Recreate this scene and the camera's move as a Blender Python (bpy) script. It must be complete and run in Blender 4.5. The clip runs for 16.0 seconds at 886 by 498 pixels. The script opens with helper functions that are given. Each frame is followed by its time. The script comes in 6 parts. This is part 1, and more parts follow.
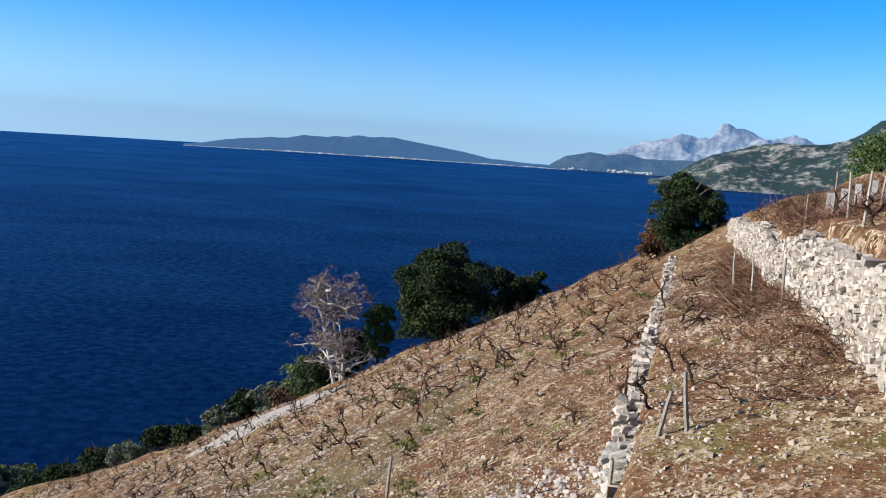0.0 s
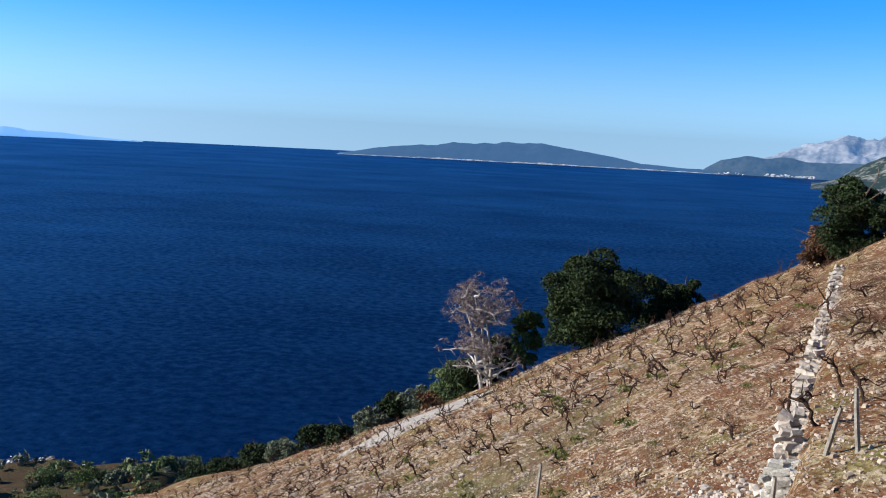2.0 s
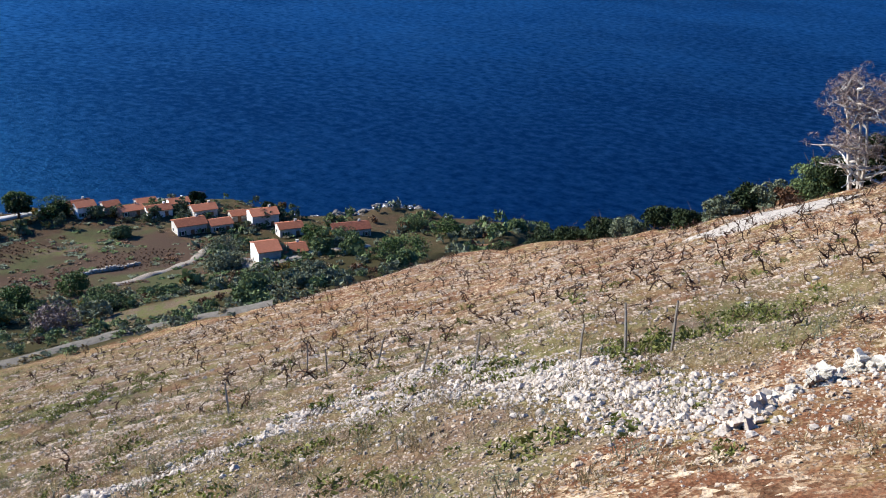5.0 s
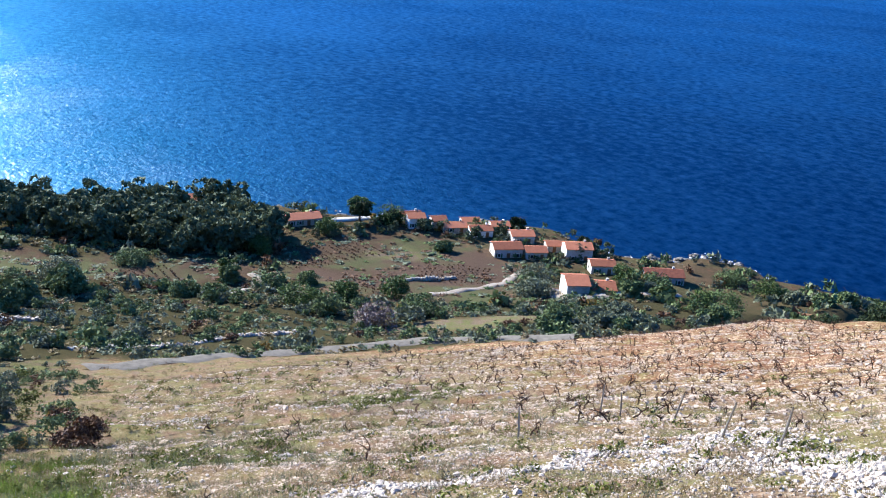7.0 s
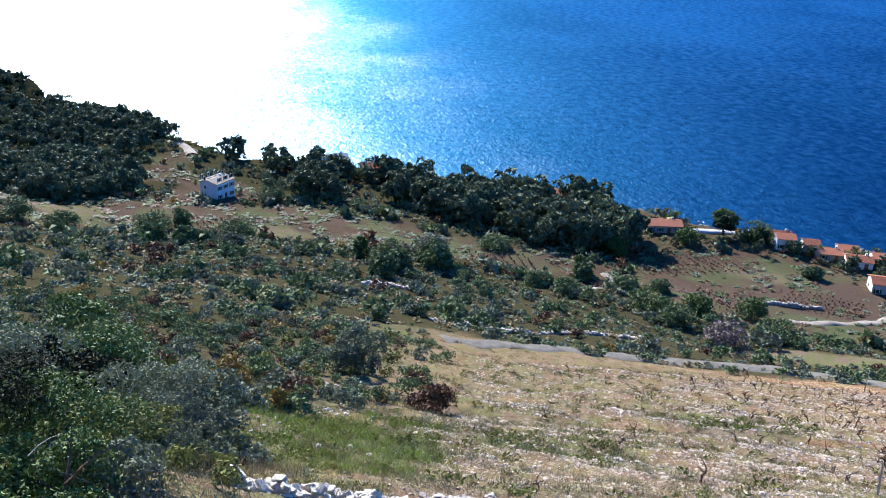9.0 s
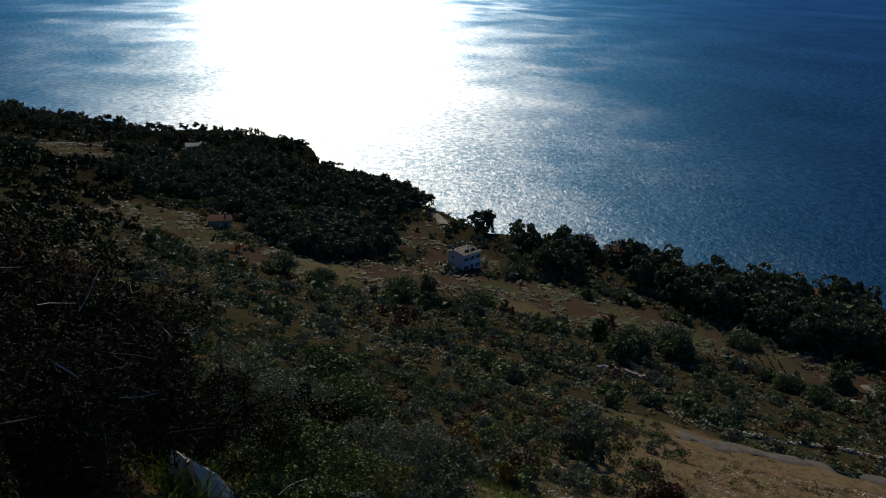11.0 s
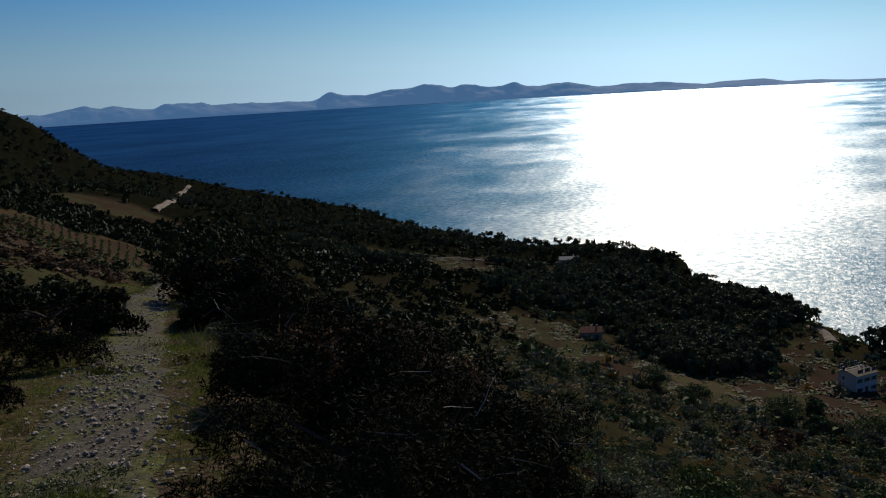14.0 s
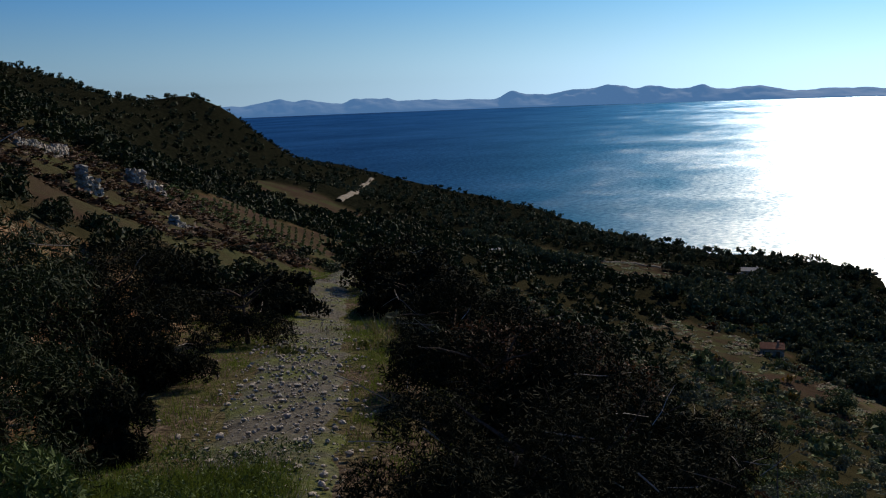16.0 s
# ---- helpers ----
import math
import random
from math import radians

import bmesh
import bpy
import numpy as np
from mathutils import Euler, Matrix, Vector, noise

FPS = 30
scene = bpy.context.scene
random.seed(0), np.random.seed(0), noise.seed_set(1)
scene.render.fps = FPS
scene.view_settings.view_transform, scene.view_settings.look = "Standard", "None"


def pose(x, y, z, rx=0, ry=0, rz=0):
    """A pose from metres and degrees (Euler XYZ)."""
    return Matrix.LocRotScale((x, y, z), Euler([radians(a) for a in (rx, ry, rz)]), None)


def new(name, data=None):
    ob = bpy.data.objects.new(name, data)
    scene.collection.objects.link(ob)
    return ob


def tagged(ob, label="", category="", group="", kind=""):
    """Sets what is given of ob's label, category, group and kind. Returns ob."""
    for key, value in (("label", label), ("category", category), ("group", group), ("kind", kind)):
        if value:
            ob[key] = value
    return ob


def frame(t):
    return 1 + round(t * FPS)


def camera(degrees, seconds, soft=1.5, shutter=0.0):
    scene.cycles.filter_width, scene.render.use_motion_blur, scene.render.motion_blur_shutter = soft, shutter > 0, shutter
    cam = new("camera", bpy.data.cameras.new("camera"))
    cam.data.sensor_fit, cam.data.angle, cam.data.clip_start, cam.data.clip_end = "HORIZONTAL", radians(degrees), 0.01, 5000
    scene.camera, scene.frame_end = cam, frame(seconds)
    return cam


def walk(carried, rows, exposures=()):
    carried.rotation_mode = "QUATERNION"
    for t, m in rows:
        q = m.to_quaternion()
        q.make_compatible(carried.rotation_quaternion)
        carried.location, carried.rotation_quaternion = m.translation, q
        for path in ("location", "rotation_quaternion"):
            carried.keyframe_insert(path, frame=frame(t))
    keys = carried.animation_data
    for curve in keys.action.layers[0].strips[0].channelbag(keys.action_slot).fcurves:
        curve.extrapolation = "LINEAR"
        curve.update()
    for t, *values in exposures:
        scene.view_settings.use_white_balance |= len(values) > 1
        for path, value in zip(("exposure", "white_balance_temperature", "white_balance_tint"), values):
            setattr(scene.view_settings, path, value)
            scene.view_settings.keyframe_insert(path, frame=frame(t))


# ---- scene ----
EYE_Z = 97.6        # eye above the sea
ARM = 0.4            # the phone is held out in front of a turning body
cam = camera(52.18, 16.0, soft=1.1)
ROWS = [
    (0.0, 0.50, -6.89, -3.74),
    (0.5, 1.93, -8.51, -3.96),
    (1.0, 3.82, -8.06, -4.45),
    (1.5, 6.77, -8.15, -4.17),
    (2.0, 9.81, -7.04, -2.93),
    (2.5, 11.37, -8.10, -3.08),
    (3.0, 14.28, -10.84, -3.29),
    (3.5, 16.95, -14.29, -2.59),
    (4.0, 23.91, -18.45, -1.39),
    (4.2, 25.54, -20.22, -1.31),
    (6.3, 46.43, -21.80, -3.46),
    (6.5, 48.76, -21.78, -2.98),
    (7.0, 53.71, -21.02, -3.59),
    (7.5, 59.45, -21.56, -2.77),
    (8.0, 65.22, -23.20, -2.94),
    (8.5, 72.37, -22.90, -2.36),
    (9.0, 77.16, -22.13, -2.39),
    (9.2, 78.77, -21.92, -2.42),
    (11.3, 96.13, -16.99, -1.46),
    (11.5, 98.27, -16.57, -0.87),
    (12.0, 103.57, -15.89, 1.28),
    (12.5, 107.65, -13.68, 2.34),
    (13.0, 110.66, -12.65, 2.21),
    (13.5, 113.82, -11.69, 3.37),
    (14.0, 115.68, -10.41, 3.20),
    (14.5, 120.16, -7.26, 4.02),
    (15.0, 120.84, -6.50, 1.85),
    (15.5, 125.35, -7.67, 2.25),
    (16.0, 127.02, -9.95, 2.09),
]


def held(yaw, pitch, roll):
    a = radians(yaw)
    return pose(-ARM * math.sin(a), ARM * math.cos(a), EYE_Z, 90 + pitch, roll, yaw)


EXPOSURES = [(0.0, 1.01, 6200, 10), (2.5, 1.03, 6200, 10), (4.1, 1.28, 6200, 10), (6.3, 1.93, 5850, 10), (7.6, 2.2, 5750, 10), (9.2, 1.98, 5700, 10),
             (11.3, -0.57, 7200, 12), (13.3, -0.57, 7200, 12), (14.7, -0.87, 7200, 12), (15.3, -0.82, 7200, 12), (16.0, -0.37, 7100, 12)]
walk(cam, [(t, held(yaw, pitch, roll)) for t, yaw, pitch, roll in ROWS], EXPOSURES)

# ---- light ----
SUN_AZ, SUN_EL = 100.0, 27.0          # degrees left of +y, degrees up
world = bpy.data.worlds.new("sky")
scene.world = world
world.use_nodes = True
wn = world.node_tree.nodes
sky = wn.new("ShaderNodeTexSky")
sky.sky_type = "NISHITA"
sky.sun_disc = False
sky.sun_elevation = radians(SUN_EL)
sky.sun_rotation = radians(-SUN_AZ)
sky.air_density, sky.dust_density, sky.ozone_density = 0.9, 0.7, 5.0
sky.altitude = 100
wn["Background"].inputs["Strength"].default_value = 0.072


def world_mix(kind, a, b, fac=1.0):
    n = wn.new("ShaderNodeMix")
    n.data_type, n.blend_type = "RGBA", kind
    for s, v in ((n.inputs["Factor"], fac), (n.inputs["A"], a), (n.inputs["B"], b)):
        if isinstance(v, (tuple, float)):
            s.default_value = v
        else:
            world.node_tree.links.new(v, s)
    return n.outputs["Result"]


# clean sea air: deep azure above, pale blue haze along the whole horizon
grey = wn.new("ShaderNodeRGBToBW")
world.node_tree.links.new(sky.outputs[0], grey.inputs[0])
where = wn.new("ShaderNodeSeparateXYZ")
world.node_tree.links.new(wn.new("ShaderNodeTexCoord").outputs["Generated"], where.inputs[0])
above = wn.new("ShaderNodeMath")
above.operation = "MAXIMUM"
above.inputs[1].default_value = 0.012
world.node_tree.links.new(where.outputs["Z"], above.inputs[0])
level = wn.new("ShaderNodeCombineXYZ")
for src, dst in ((where.outputs["X"], "X"), (where.outputs["Y"], "Y"), (above.outputs[0], "Z")):
    world.node_tree.links.new(src, level.inputs[dst])
world.node_tree.links.new(level.outputs[0], sky.inputs["Vector"])
rise = wn.new("ShaderNodeMapRange")
rise.interpolation_type = "SMOOTHSTEP"
rise.inputs["From Min"].default_value, rise.inputs["From Max"].default_value = -0.03, 0.17
world.node_tree.links.new(where.outputs["Z"], rise.inputs["Value"])
azure = world_mix("MULTIPLY", sky.outputs[0], (0.2, 0.84, 1.45, 1))
haze = world_mix("MULTIPLY", grey.outputs[0], (0.76, 1.2, 1.64, 1))
world.node_tree.links.new(world_mix("MIX", haze, azure, rise.outputs[0]), wn["Background"].inputs["Color"])
sun = new("sun", bpy.data.lights.new("sun", "SUN"))
sun.data.energy, sun.data.angle, sun.data.color = 5.0, radians(0.55), (1.0, 0.91, 0.76)
sun.matrix_world = pose(0, 0, 300, 90 - SUN_EL, 0, 180 + SUN_AZ)


# ---- materials ----
class Mat:
    """A node material under construction."""

    def __init__(self, name, rough=0.9, spec=0.3):
        self.m = bpy.data.materials.new(name)
        self.m.use_nodes = True
        self.t = self.m.node_tree
        self.b = self.t.nodes["Principled BSDF"]
        self.b.inputs["Roughness"].default_value = rough
        self.b.inputs["Specular IOR Level"].default_value = spec
        self.co = self.node("ShaderNodeTexCoord").outputs["Object"]

    def node(self, kind, **sets):
        n = self.t.nodes.new(kind)
        for k, v in sets.items():
            n.inputs[k].default_value = v
        return n

    def link(self, a, b):
        self.t.links.new(a, b)

    def noise(self, scale, detail=4.0, rough=0.55, co=None):
        n = self.node("ShaderNodeTexNoise", Scale=scale, Detail=detail, Roughness=rough)
        self.link(co or self.co, n.inputs["Vector"])
        return n.outputs["Fac"]

    def ramp(self, fac, *stops):
        n = self.t.nodes.new("ShaderNodeValToRGB")
        e = n.color_ramp.elements
        while len(e) < len(stops):
            e.new(0.5)
        for el, (p, c) in zip(e, stops):
            el.position, el.color = p, (*c, 1) if len(c) == 3 else c
        self.link(fac, n.inputs["Fac"])
        return n.outputs["Color"]

    def mix(self, fac, a, b, mode="MIX"):
        n = self.t.nodes.new("ShaderNodeMix")
        n.data_type, n.blend_type = "RGBA", mode
        for s, v in ((n.inputs["Factor"], fac), (n.inputs["A"], a), (n.inputs["B"], b)):
            if isinstance(v, (int, float)):
                s.default_value = v
            elif isinstance(v, tuple):
                s.default_value = (*v, 1)
            else:
                self.link(v, s)
        return n.outputs["Result"]

    def color(self, c):
        if isinstance(c, tuple):
            self.b.inputs["Base Color"].default_value = (*c, 1)
        else:
            self.link(c, self.b.inputs["Base Color"])
        return self

    def bump(self, h, dist, strength=1.0):
        n = self.node("ShaderNodeBump", Strength=strength, Distance=dist)
        self.link(h, n.inputs["Height"])
        self.link(n.outputs["Normal"], self.b.inputs["Normal"])
        return self


def mottled(name, dark, light, scale, rough=0.9, bump=0.0, fine=6.0, spec=0.08, objects=0.0):
    """A surface whose colour wanders between two tones at two scales; objects: how far whole things differ."""
    k = Mat(name, rough, spec)
    big = k.noise(scale)
    small = k.noise(scale * fine, 3.0)
    c = k.ramp(k.mix(0.5, big, small), (0.38, dark), (0.62, light))
    if objects:
        info = k.t.nodes.new("ShaderNodeObjectInfo")
        c = k.mix(objects, c, k.ramp(info.outputs["Random"], (0.0, tuple(q * 0.55 for q in dark)), (1.0, tuple(min(1, q * 1.3) for q in light))))
    k.color(c)
    if bump:
        k.bump(small, bump)
    return k.m


def sea_material():
    k = Mat("sea_water", 0.3, 0.0)
    geo = k.t.nodes.new("ShaderNodeNewGeometry").outputs["Position"]
    stretch = k.node("ShaderNodeMapping", Scale=(0.5, 0.7, 1.0))
    k.link(geo, stretch.inputs["Vector"])
    patch = k.noise(0.007, 7.0, 0.68, stretch.outputs["Vector"])
    k.color(k.ramp(patch, (0.3, (0.0, 0.0004, 0.002)), (0.7, (0.0, 0.0009, 0.0036))))
    gloss = k.node("ShaderNodeBsdfAnisotropic")
    k.link(k.ramp(patch, (0.36, (0.36, 0.36, 0.36)), (0.64, (0.54, 0.54, 0.54))), gloss.inputs["Roughness"])
    chop = k.node("ShaderNodeBump", Strength=1.0, Distance=0.9)
    k.link(k.mix(0.5, k.noise(0.45, 5.0, 0.6, geo), k.noise(0.05, 3.0, 0.5, stretch.outputs["Vector"])), chop.inputs["Height"])
    k.link(chop.outputs["Normal"], gloss.inputs["Normal"])
    k.link(chop.outputs["Normal"], k.b.inputs["Normal"])
    both = k.node("ShaderNodeMixShader")
    graze = k.node("ShaderNodeLayerWeight", Blend=0.5)
    power = k.node("ShaderNodeMath")
    power.operation = "POWER"
    k.link(graze.outputs["Facing"], power.inputs[0])
    power.inputs[1].default_value = 6.5
    share = k.node("ShaderNodeMath")
    share.operation = "MULTIPLY_ADD"
    k.link(power.outputs[0], share.inputs[0])
    share.inputs[1].default_value, share.inputs[2].default_value = 0.02, 0.0
    rim = k.node("ShaderNodeMath")
    rim.operation = "POWER"
    k.link(graze.outputs["Facing"], rim.inputs[0])
    rim.inputs[1].default_value = 22.0
    total = k.node("ShaderNodeMath")
    total.operation = "MULTIPLY_ADD"
    k.link(rim.outputs[0], total.inputs[0])
    total.inputs[1].default_value = 0.14
    k.link(share.outputs[0], total.inputs[2])
    k.link(total.outputs[0], both.inputs[0])
    gloss.inputs["Color"].default_value = (0.08, 0.52, 1.0, 1)
    broad = k.node("ShaderNodeBsdfAnisotropic", Roughness=0.62, Color=(0.1, 0.52, 1.0, 1))
    broad.distribution = gloss.distribution = "BECKMANN"
    k.link(chop.outputs["Normal"], broad.inputs["Normal"])
    body = k.node("ShaderNodeMixShader", Fac=0.064)
    k.link(k.b.outputs[0], body.inputs[1])
    k.link(broad.outputs[0], body.inputs[2])
    k.link(body.outputs[0], both.inputs[1])
    k.link(gloss.outputs[0], both.inputs[2])
    glint = k.node("ShaderNodeBsdfAnisotropic", Roughness=0.45, Color=(1, 1, 1, 1))
    glint.distribution = "BECKMANN"
    k.link(k.ramp(k.mix(0.5, k.noise(0.016, 6.0, 0.7, geo), patch), (0.4, (0.36, 0.36, 0.36)), (0.6, (0.48, 0.48, 0.48))), glint.inputs["Roughness"])
    ripple = k.node("ShaderNodeBump", Strength=1.0, Distance=0.7)
    k.link(k.mix(0.35, k.noise(0.45, 5.0, 0.6, geo), k.noise(0.05, 3.0, 0.5, stretch.outputs["Vector"])), ripple.inputs["Height"])
    k.link(ripple.outputs["Normal"], glint.inputs["Normal"])
    top = k.node("ShaderNodeMixShader", Fac=0.08)
    core = k.node("ShaderNodeMath")
    core.operation = "POWER"
    k.link(graze.outputs["Facing"], core.inputs[0])
    core.inputs[1].default_value = 4.0
    much = k.node("ShaderNodeMath")
    much.operation = "MULTIPLY_ADD"
    k.link(core.outputs[0], much.inputs[0])
    much.inputs[1].default_value, much.inputs[2].default_value = 0.37, 0.008
    spark = k.node("ShaderNodeMath")
    spark.operation = "MULTIPLY"
    k.link(much.outputs[0], spark.inputs[0])
    k.link(k.ramp(k.mix(0.4, k.noise(0.2, 3.0, 0.7, geo), patch), (0.42, (0.24, 0.24, 0.24)), (0.62, (1, 1, 1))), spark.inputs[1])
    k.link(spark.outputs[0], top.inputs[0])
    k.link(both.outputs[0], top.inputs[1])
    k.link(glint.outputs[0], top.inputs[2])
    k.link(top.outputs[0], k.t.nodes["Material Output"].inputs["Surface"])
    return k.m


def attribute(k, name):
    n = k.t.nodes.new("ShaderNodeAttribute")
    n.attribute_name = name
    s = k.t.nodes.new("ShaderNodeSeparateColor")
    k.link(n.outputs["Color"], s.inputs["Color"])
    return s.outputs


def land_material():
    """Stony reddish earth in the vineyards; zones red: scrub floor, green: ploughed fields, blue: weeds and grass."""
    k = Mat("hillside_soil", 0.95, 0.0)
    geo = k.t.nodes.new("ShaderNodeNewGeometry").outputs["Position"]
    zone = attribute(k, "zones")
    big = k.noise(0.06, 4.0, 0.6, geo)
    mid = k.noise(0.5, 4.0, 0.65, geo)
    fine = k.noise(9.0, 5.0, 0.75, geo)
    lumps, bits = k.node("ShaderNodeTexVoronoi", Scale=6.0), k.node("ShaderNodeTexVoronoi", Scale=15.0)
    for n in (lumps, bits):
        k.link(geo, n.inputs["Vector"])
    soil = k.ramp(fine, (0.3, (0.05, 0.026, 0.015)), (0.5, (0.15, 0.076, 0.04)), (0.72, (0.3, 0.17, 0.09)))
    coarse = k.ramp(lumps.outputs["Color"], (0.34, (0.055, 0.029, 0.016)), (0.46, (0.18, 0.105, 0.06)), (0.6, (0.36, 0.26, 0.17)), (0.76, (0.56, 0.45, 0.33)))
    small = k.ramp(bits.outputs["Color"], (0.36, (0.06, 0.032, 0.018)), (0.52, (0.22, 0.13, 0.075)), (0.72, (0.45, 0.335, 0.225)))
    stones = k.mix(k.ramp(k.noise(1.1, 4.0, 0.65, geo), (0.4, (0, 0, 0)), (0.6, (1, 1, 1))), coarse, small)
    floor = k.mix(k.ramp(mid, (0.3, (0, 0, 0)), (0.5, (1, 1, 1))), soil, stones)
    dry = k.ramp(fine, (0.3, (0.085, 0.062, 0.026)), (0.7, (0.25, 0.19, 0.09)))
    c = k.mix(k.ramp(big, (0.52, (0, 0, 0)), (0.7, (0.6, 0.6, 0.6))), floor, dry)
    c = k.mix(k.ramp(k.noise(0.17, 4.0, 0.65, geo), (0.5, (0, 0, 0)), (0.66, (0.5, 0.5, 0.5))), c, k.ramp(fine, (0.3, (0.0666, 0.0333, 0.0222)), (0.7, (0.24, 0.125, 0.075))))
    weed = k.ramp(k.mix(0.35, k.noise(0.33, 4.0, 0.7, geo), fine), (0.51, (0, 0, 0)), (0.59, (0.8, 0.8, 0.8)))
    c = k.mix(weed, c, k.ramp(fine, (0.3, (0.05, 0.05, 0.014)), (0.7, (0.19, 0.175, 0.06))))
    litter = k.ramp(k.mix(0.4, k.noise(1.3, 5.0, 0.7, geo), fine), (0.47, (0, 0, 0)), (0.55, (0.85, 0.85, 0.85)))
    c = k.mix(litter, c, k.ramp(k.noise(14.0, 4.0, 0.7, geo), (0.3, (0.04, 0.017, 0.01)), (0.55, (0.135, 0.057, 0.032)), (0.75, (0.27, 0.14, 0.075))))
    field = k.ramp(k.mix(0.5, mid, fine), (0.3, (0.032, 0.022, 0.016)), (0.7, (0.088, 0.062, 0.044)))
    field = k.mix(k.ramp(k.noise(0.025, 4.0, 0.7, geo), (0.48, (0, 0, 0)), (0.56, (0.8, 0.8, 0.8))), field, k.ramp(fine, (0.3, (0.045, 0.03, 0.024)), (0.7, (0.1, 0.068, 0.052))))
    field = k.mix(k.ramp(big, (0.45, (0, 0, 0)), (0.6, (1, 1, 1))), field, k.ramp(fine, (0.3, (0.038, 0.042, 0.02)), (0.7, (0.095, 0.093, 0.05))))
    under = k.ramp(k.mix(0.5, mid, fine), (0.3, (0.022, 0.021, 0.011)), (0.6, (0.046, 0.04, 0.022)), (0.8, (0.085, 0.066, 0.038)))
    grass = k.mix(k.ramp(k.noise(0.4, 4.0, 0.7, geo), (0.42, (0, 0, 0)), (0.58, (1, 1, 1))), k.ramp(fine, (0.3, (0.042, 0.047, 0.018)), (0.7, (0.14, 0.135, 0.06))), k.ramp(fine, (0.3, (0.052, 0.038, 0.027)), (0.5, (0.105, 0.076, 0.056)), (0.7, (0.22, 0.175, 0.135))))
    wob = k.ramp(mid, (0.3, (0.0, 0.0, 0.0)), (0.7, (1, 1, 1)))
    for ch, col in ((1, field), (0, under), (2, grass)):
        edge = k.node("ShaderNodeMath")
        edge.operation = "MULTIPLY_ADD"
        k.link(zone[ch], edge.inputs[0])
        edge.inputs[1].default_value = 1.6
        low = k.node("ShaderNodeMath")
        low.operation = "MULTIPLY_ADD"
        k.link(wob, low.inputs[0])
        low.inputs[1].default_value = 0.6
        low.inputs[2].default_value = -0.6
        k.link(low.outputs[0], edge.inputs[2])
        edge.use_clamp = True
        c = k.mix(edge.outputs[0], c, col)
    c = k.mix(1.0, c, (0.85, 0.85, 0.81), "MULTIPLY")
    # closed maquis seen from far off, its backlit shade put into the ground colour
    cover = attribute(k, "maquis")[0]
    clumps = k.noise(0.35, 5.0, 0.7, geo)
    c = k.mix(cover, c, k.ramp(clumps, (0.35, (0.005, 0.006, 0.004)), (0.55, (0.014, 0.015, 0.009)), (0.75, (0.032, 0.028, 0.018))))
    k.color(c)
    tops = k.node("ShaderNodeBump", Strength=1.0, Distance=1.2)
    k.link(k.mix(cover, (0.5, 0.5, 0.5), clumps), tops.inputs["Height"])
    grit = k.node("ShaderNodeBump", Strength=1.0, Distance=0.09)
    k.link(k.mix(0.5, fine, k.mix(0.5, lumps.outputs["Distance"], bits.outputs["Distance"])), grit.inputs["Height"])
    k.link(tops.outputs["Normal"], grit.inputs["Normal"])
    k.link(grit.outputs["Normal"], k.b.inputs["Normal"])
    return k.m


SEA = sea_material()
LAND = land_material()
STONE = mottled("white_limestone", (0.28, 0.25, 0.205), (0.57, 0.525, 0.45), 3.0, 0.9, 0.02, objects=0.35)


def distant(name, dark, light, scale, haze_glow, low=0.38, high=0.62):
    """Land kilometres off; the haze before it is put in as a faint blue glow."""
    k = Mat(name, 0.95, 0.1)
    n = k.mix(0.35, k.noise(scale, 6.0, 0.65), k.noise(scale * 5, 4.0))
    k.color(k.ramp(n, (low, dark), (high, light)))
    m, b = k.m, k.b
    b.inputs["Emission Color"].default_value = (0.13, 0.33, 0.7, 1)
    b.inputs["Emission Strength"].default_value = haze_glow
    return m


# island, foothills and range also carry haze in their bluish base colours
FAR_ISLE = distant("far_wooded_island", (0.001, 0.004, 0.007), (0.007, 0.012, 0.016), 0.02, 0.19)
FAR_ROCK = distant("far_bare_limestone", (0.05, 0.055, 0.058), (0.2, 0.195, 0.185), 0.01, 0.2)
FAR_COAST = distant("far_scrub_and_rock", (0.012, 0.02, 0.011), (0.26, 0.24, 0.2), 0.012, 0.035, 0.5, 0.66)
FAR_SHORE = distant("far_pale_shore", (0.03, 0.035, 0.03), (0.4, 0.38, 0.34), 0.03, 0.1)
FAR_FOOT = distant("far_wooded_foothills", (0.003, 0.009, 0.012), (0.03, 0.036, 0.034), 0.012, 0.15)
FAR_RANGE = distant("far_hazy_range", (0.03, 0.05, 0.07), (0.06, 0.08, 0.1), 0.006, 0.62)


# ---- plan of the land ----
SEAWARD = radians(72.0)              # the slope's fall line, left of +y
DROP = 4.1                           # the vineyard slope passes this far under the eye
PITCH = 0.545                         # its fall


def polar(az, d):
    a = radians(az)
    return -d * math.sin(a), d * math.cos(a)


def to_uv(x, y):
    return -x * math.sin(SEAWARD) + y * math.cos(SEAWARD), -x * math.cos(SEAWARD) - y * math.sin(SEAWARD)


COAST = [(24.0, 270), (30.3, 262), (32.6, 268), (35.3, 275), (37.0, 265), (40.5, 262), (46.5, 282), (57.4, 280), (70.2, 298), (82.4, 312), (85.8, 316), (89.8, 328), (93.2, 358), (95.0, 373), (98.5, 393), (100.3, 424), (101.4, 490),
         (104.4, 508), (107.0, 530), (109.7, 520), (111.8, 545), (114.7, 575), (118.0, 625), (121.5, 735), (126.7, 885), (130.1, 1030), (133.0, 1220), (139.0, 1700), (145.8, 2300)]
cv = np.array([to_uv(*polar(a, d)) for a, d in COAST])
cv = cv[np.argsort(cv[:, 1])]


def smooth(x, a, b):
    t = np.clip((x - a) / (b - a), 0, 1)
    return t * t * (3 - 2 * t)


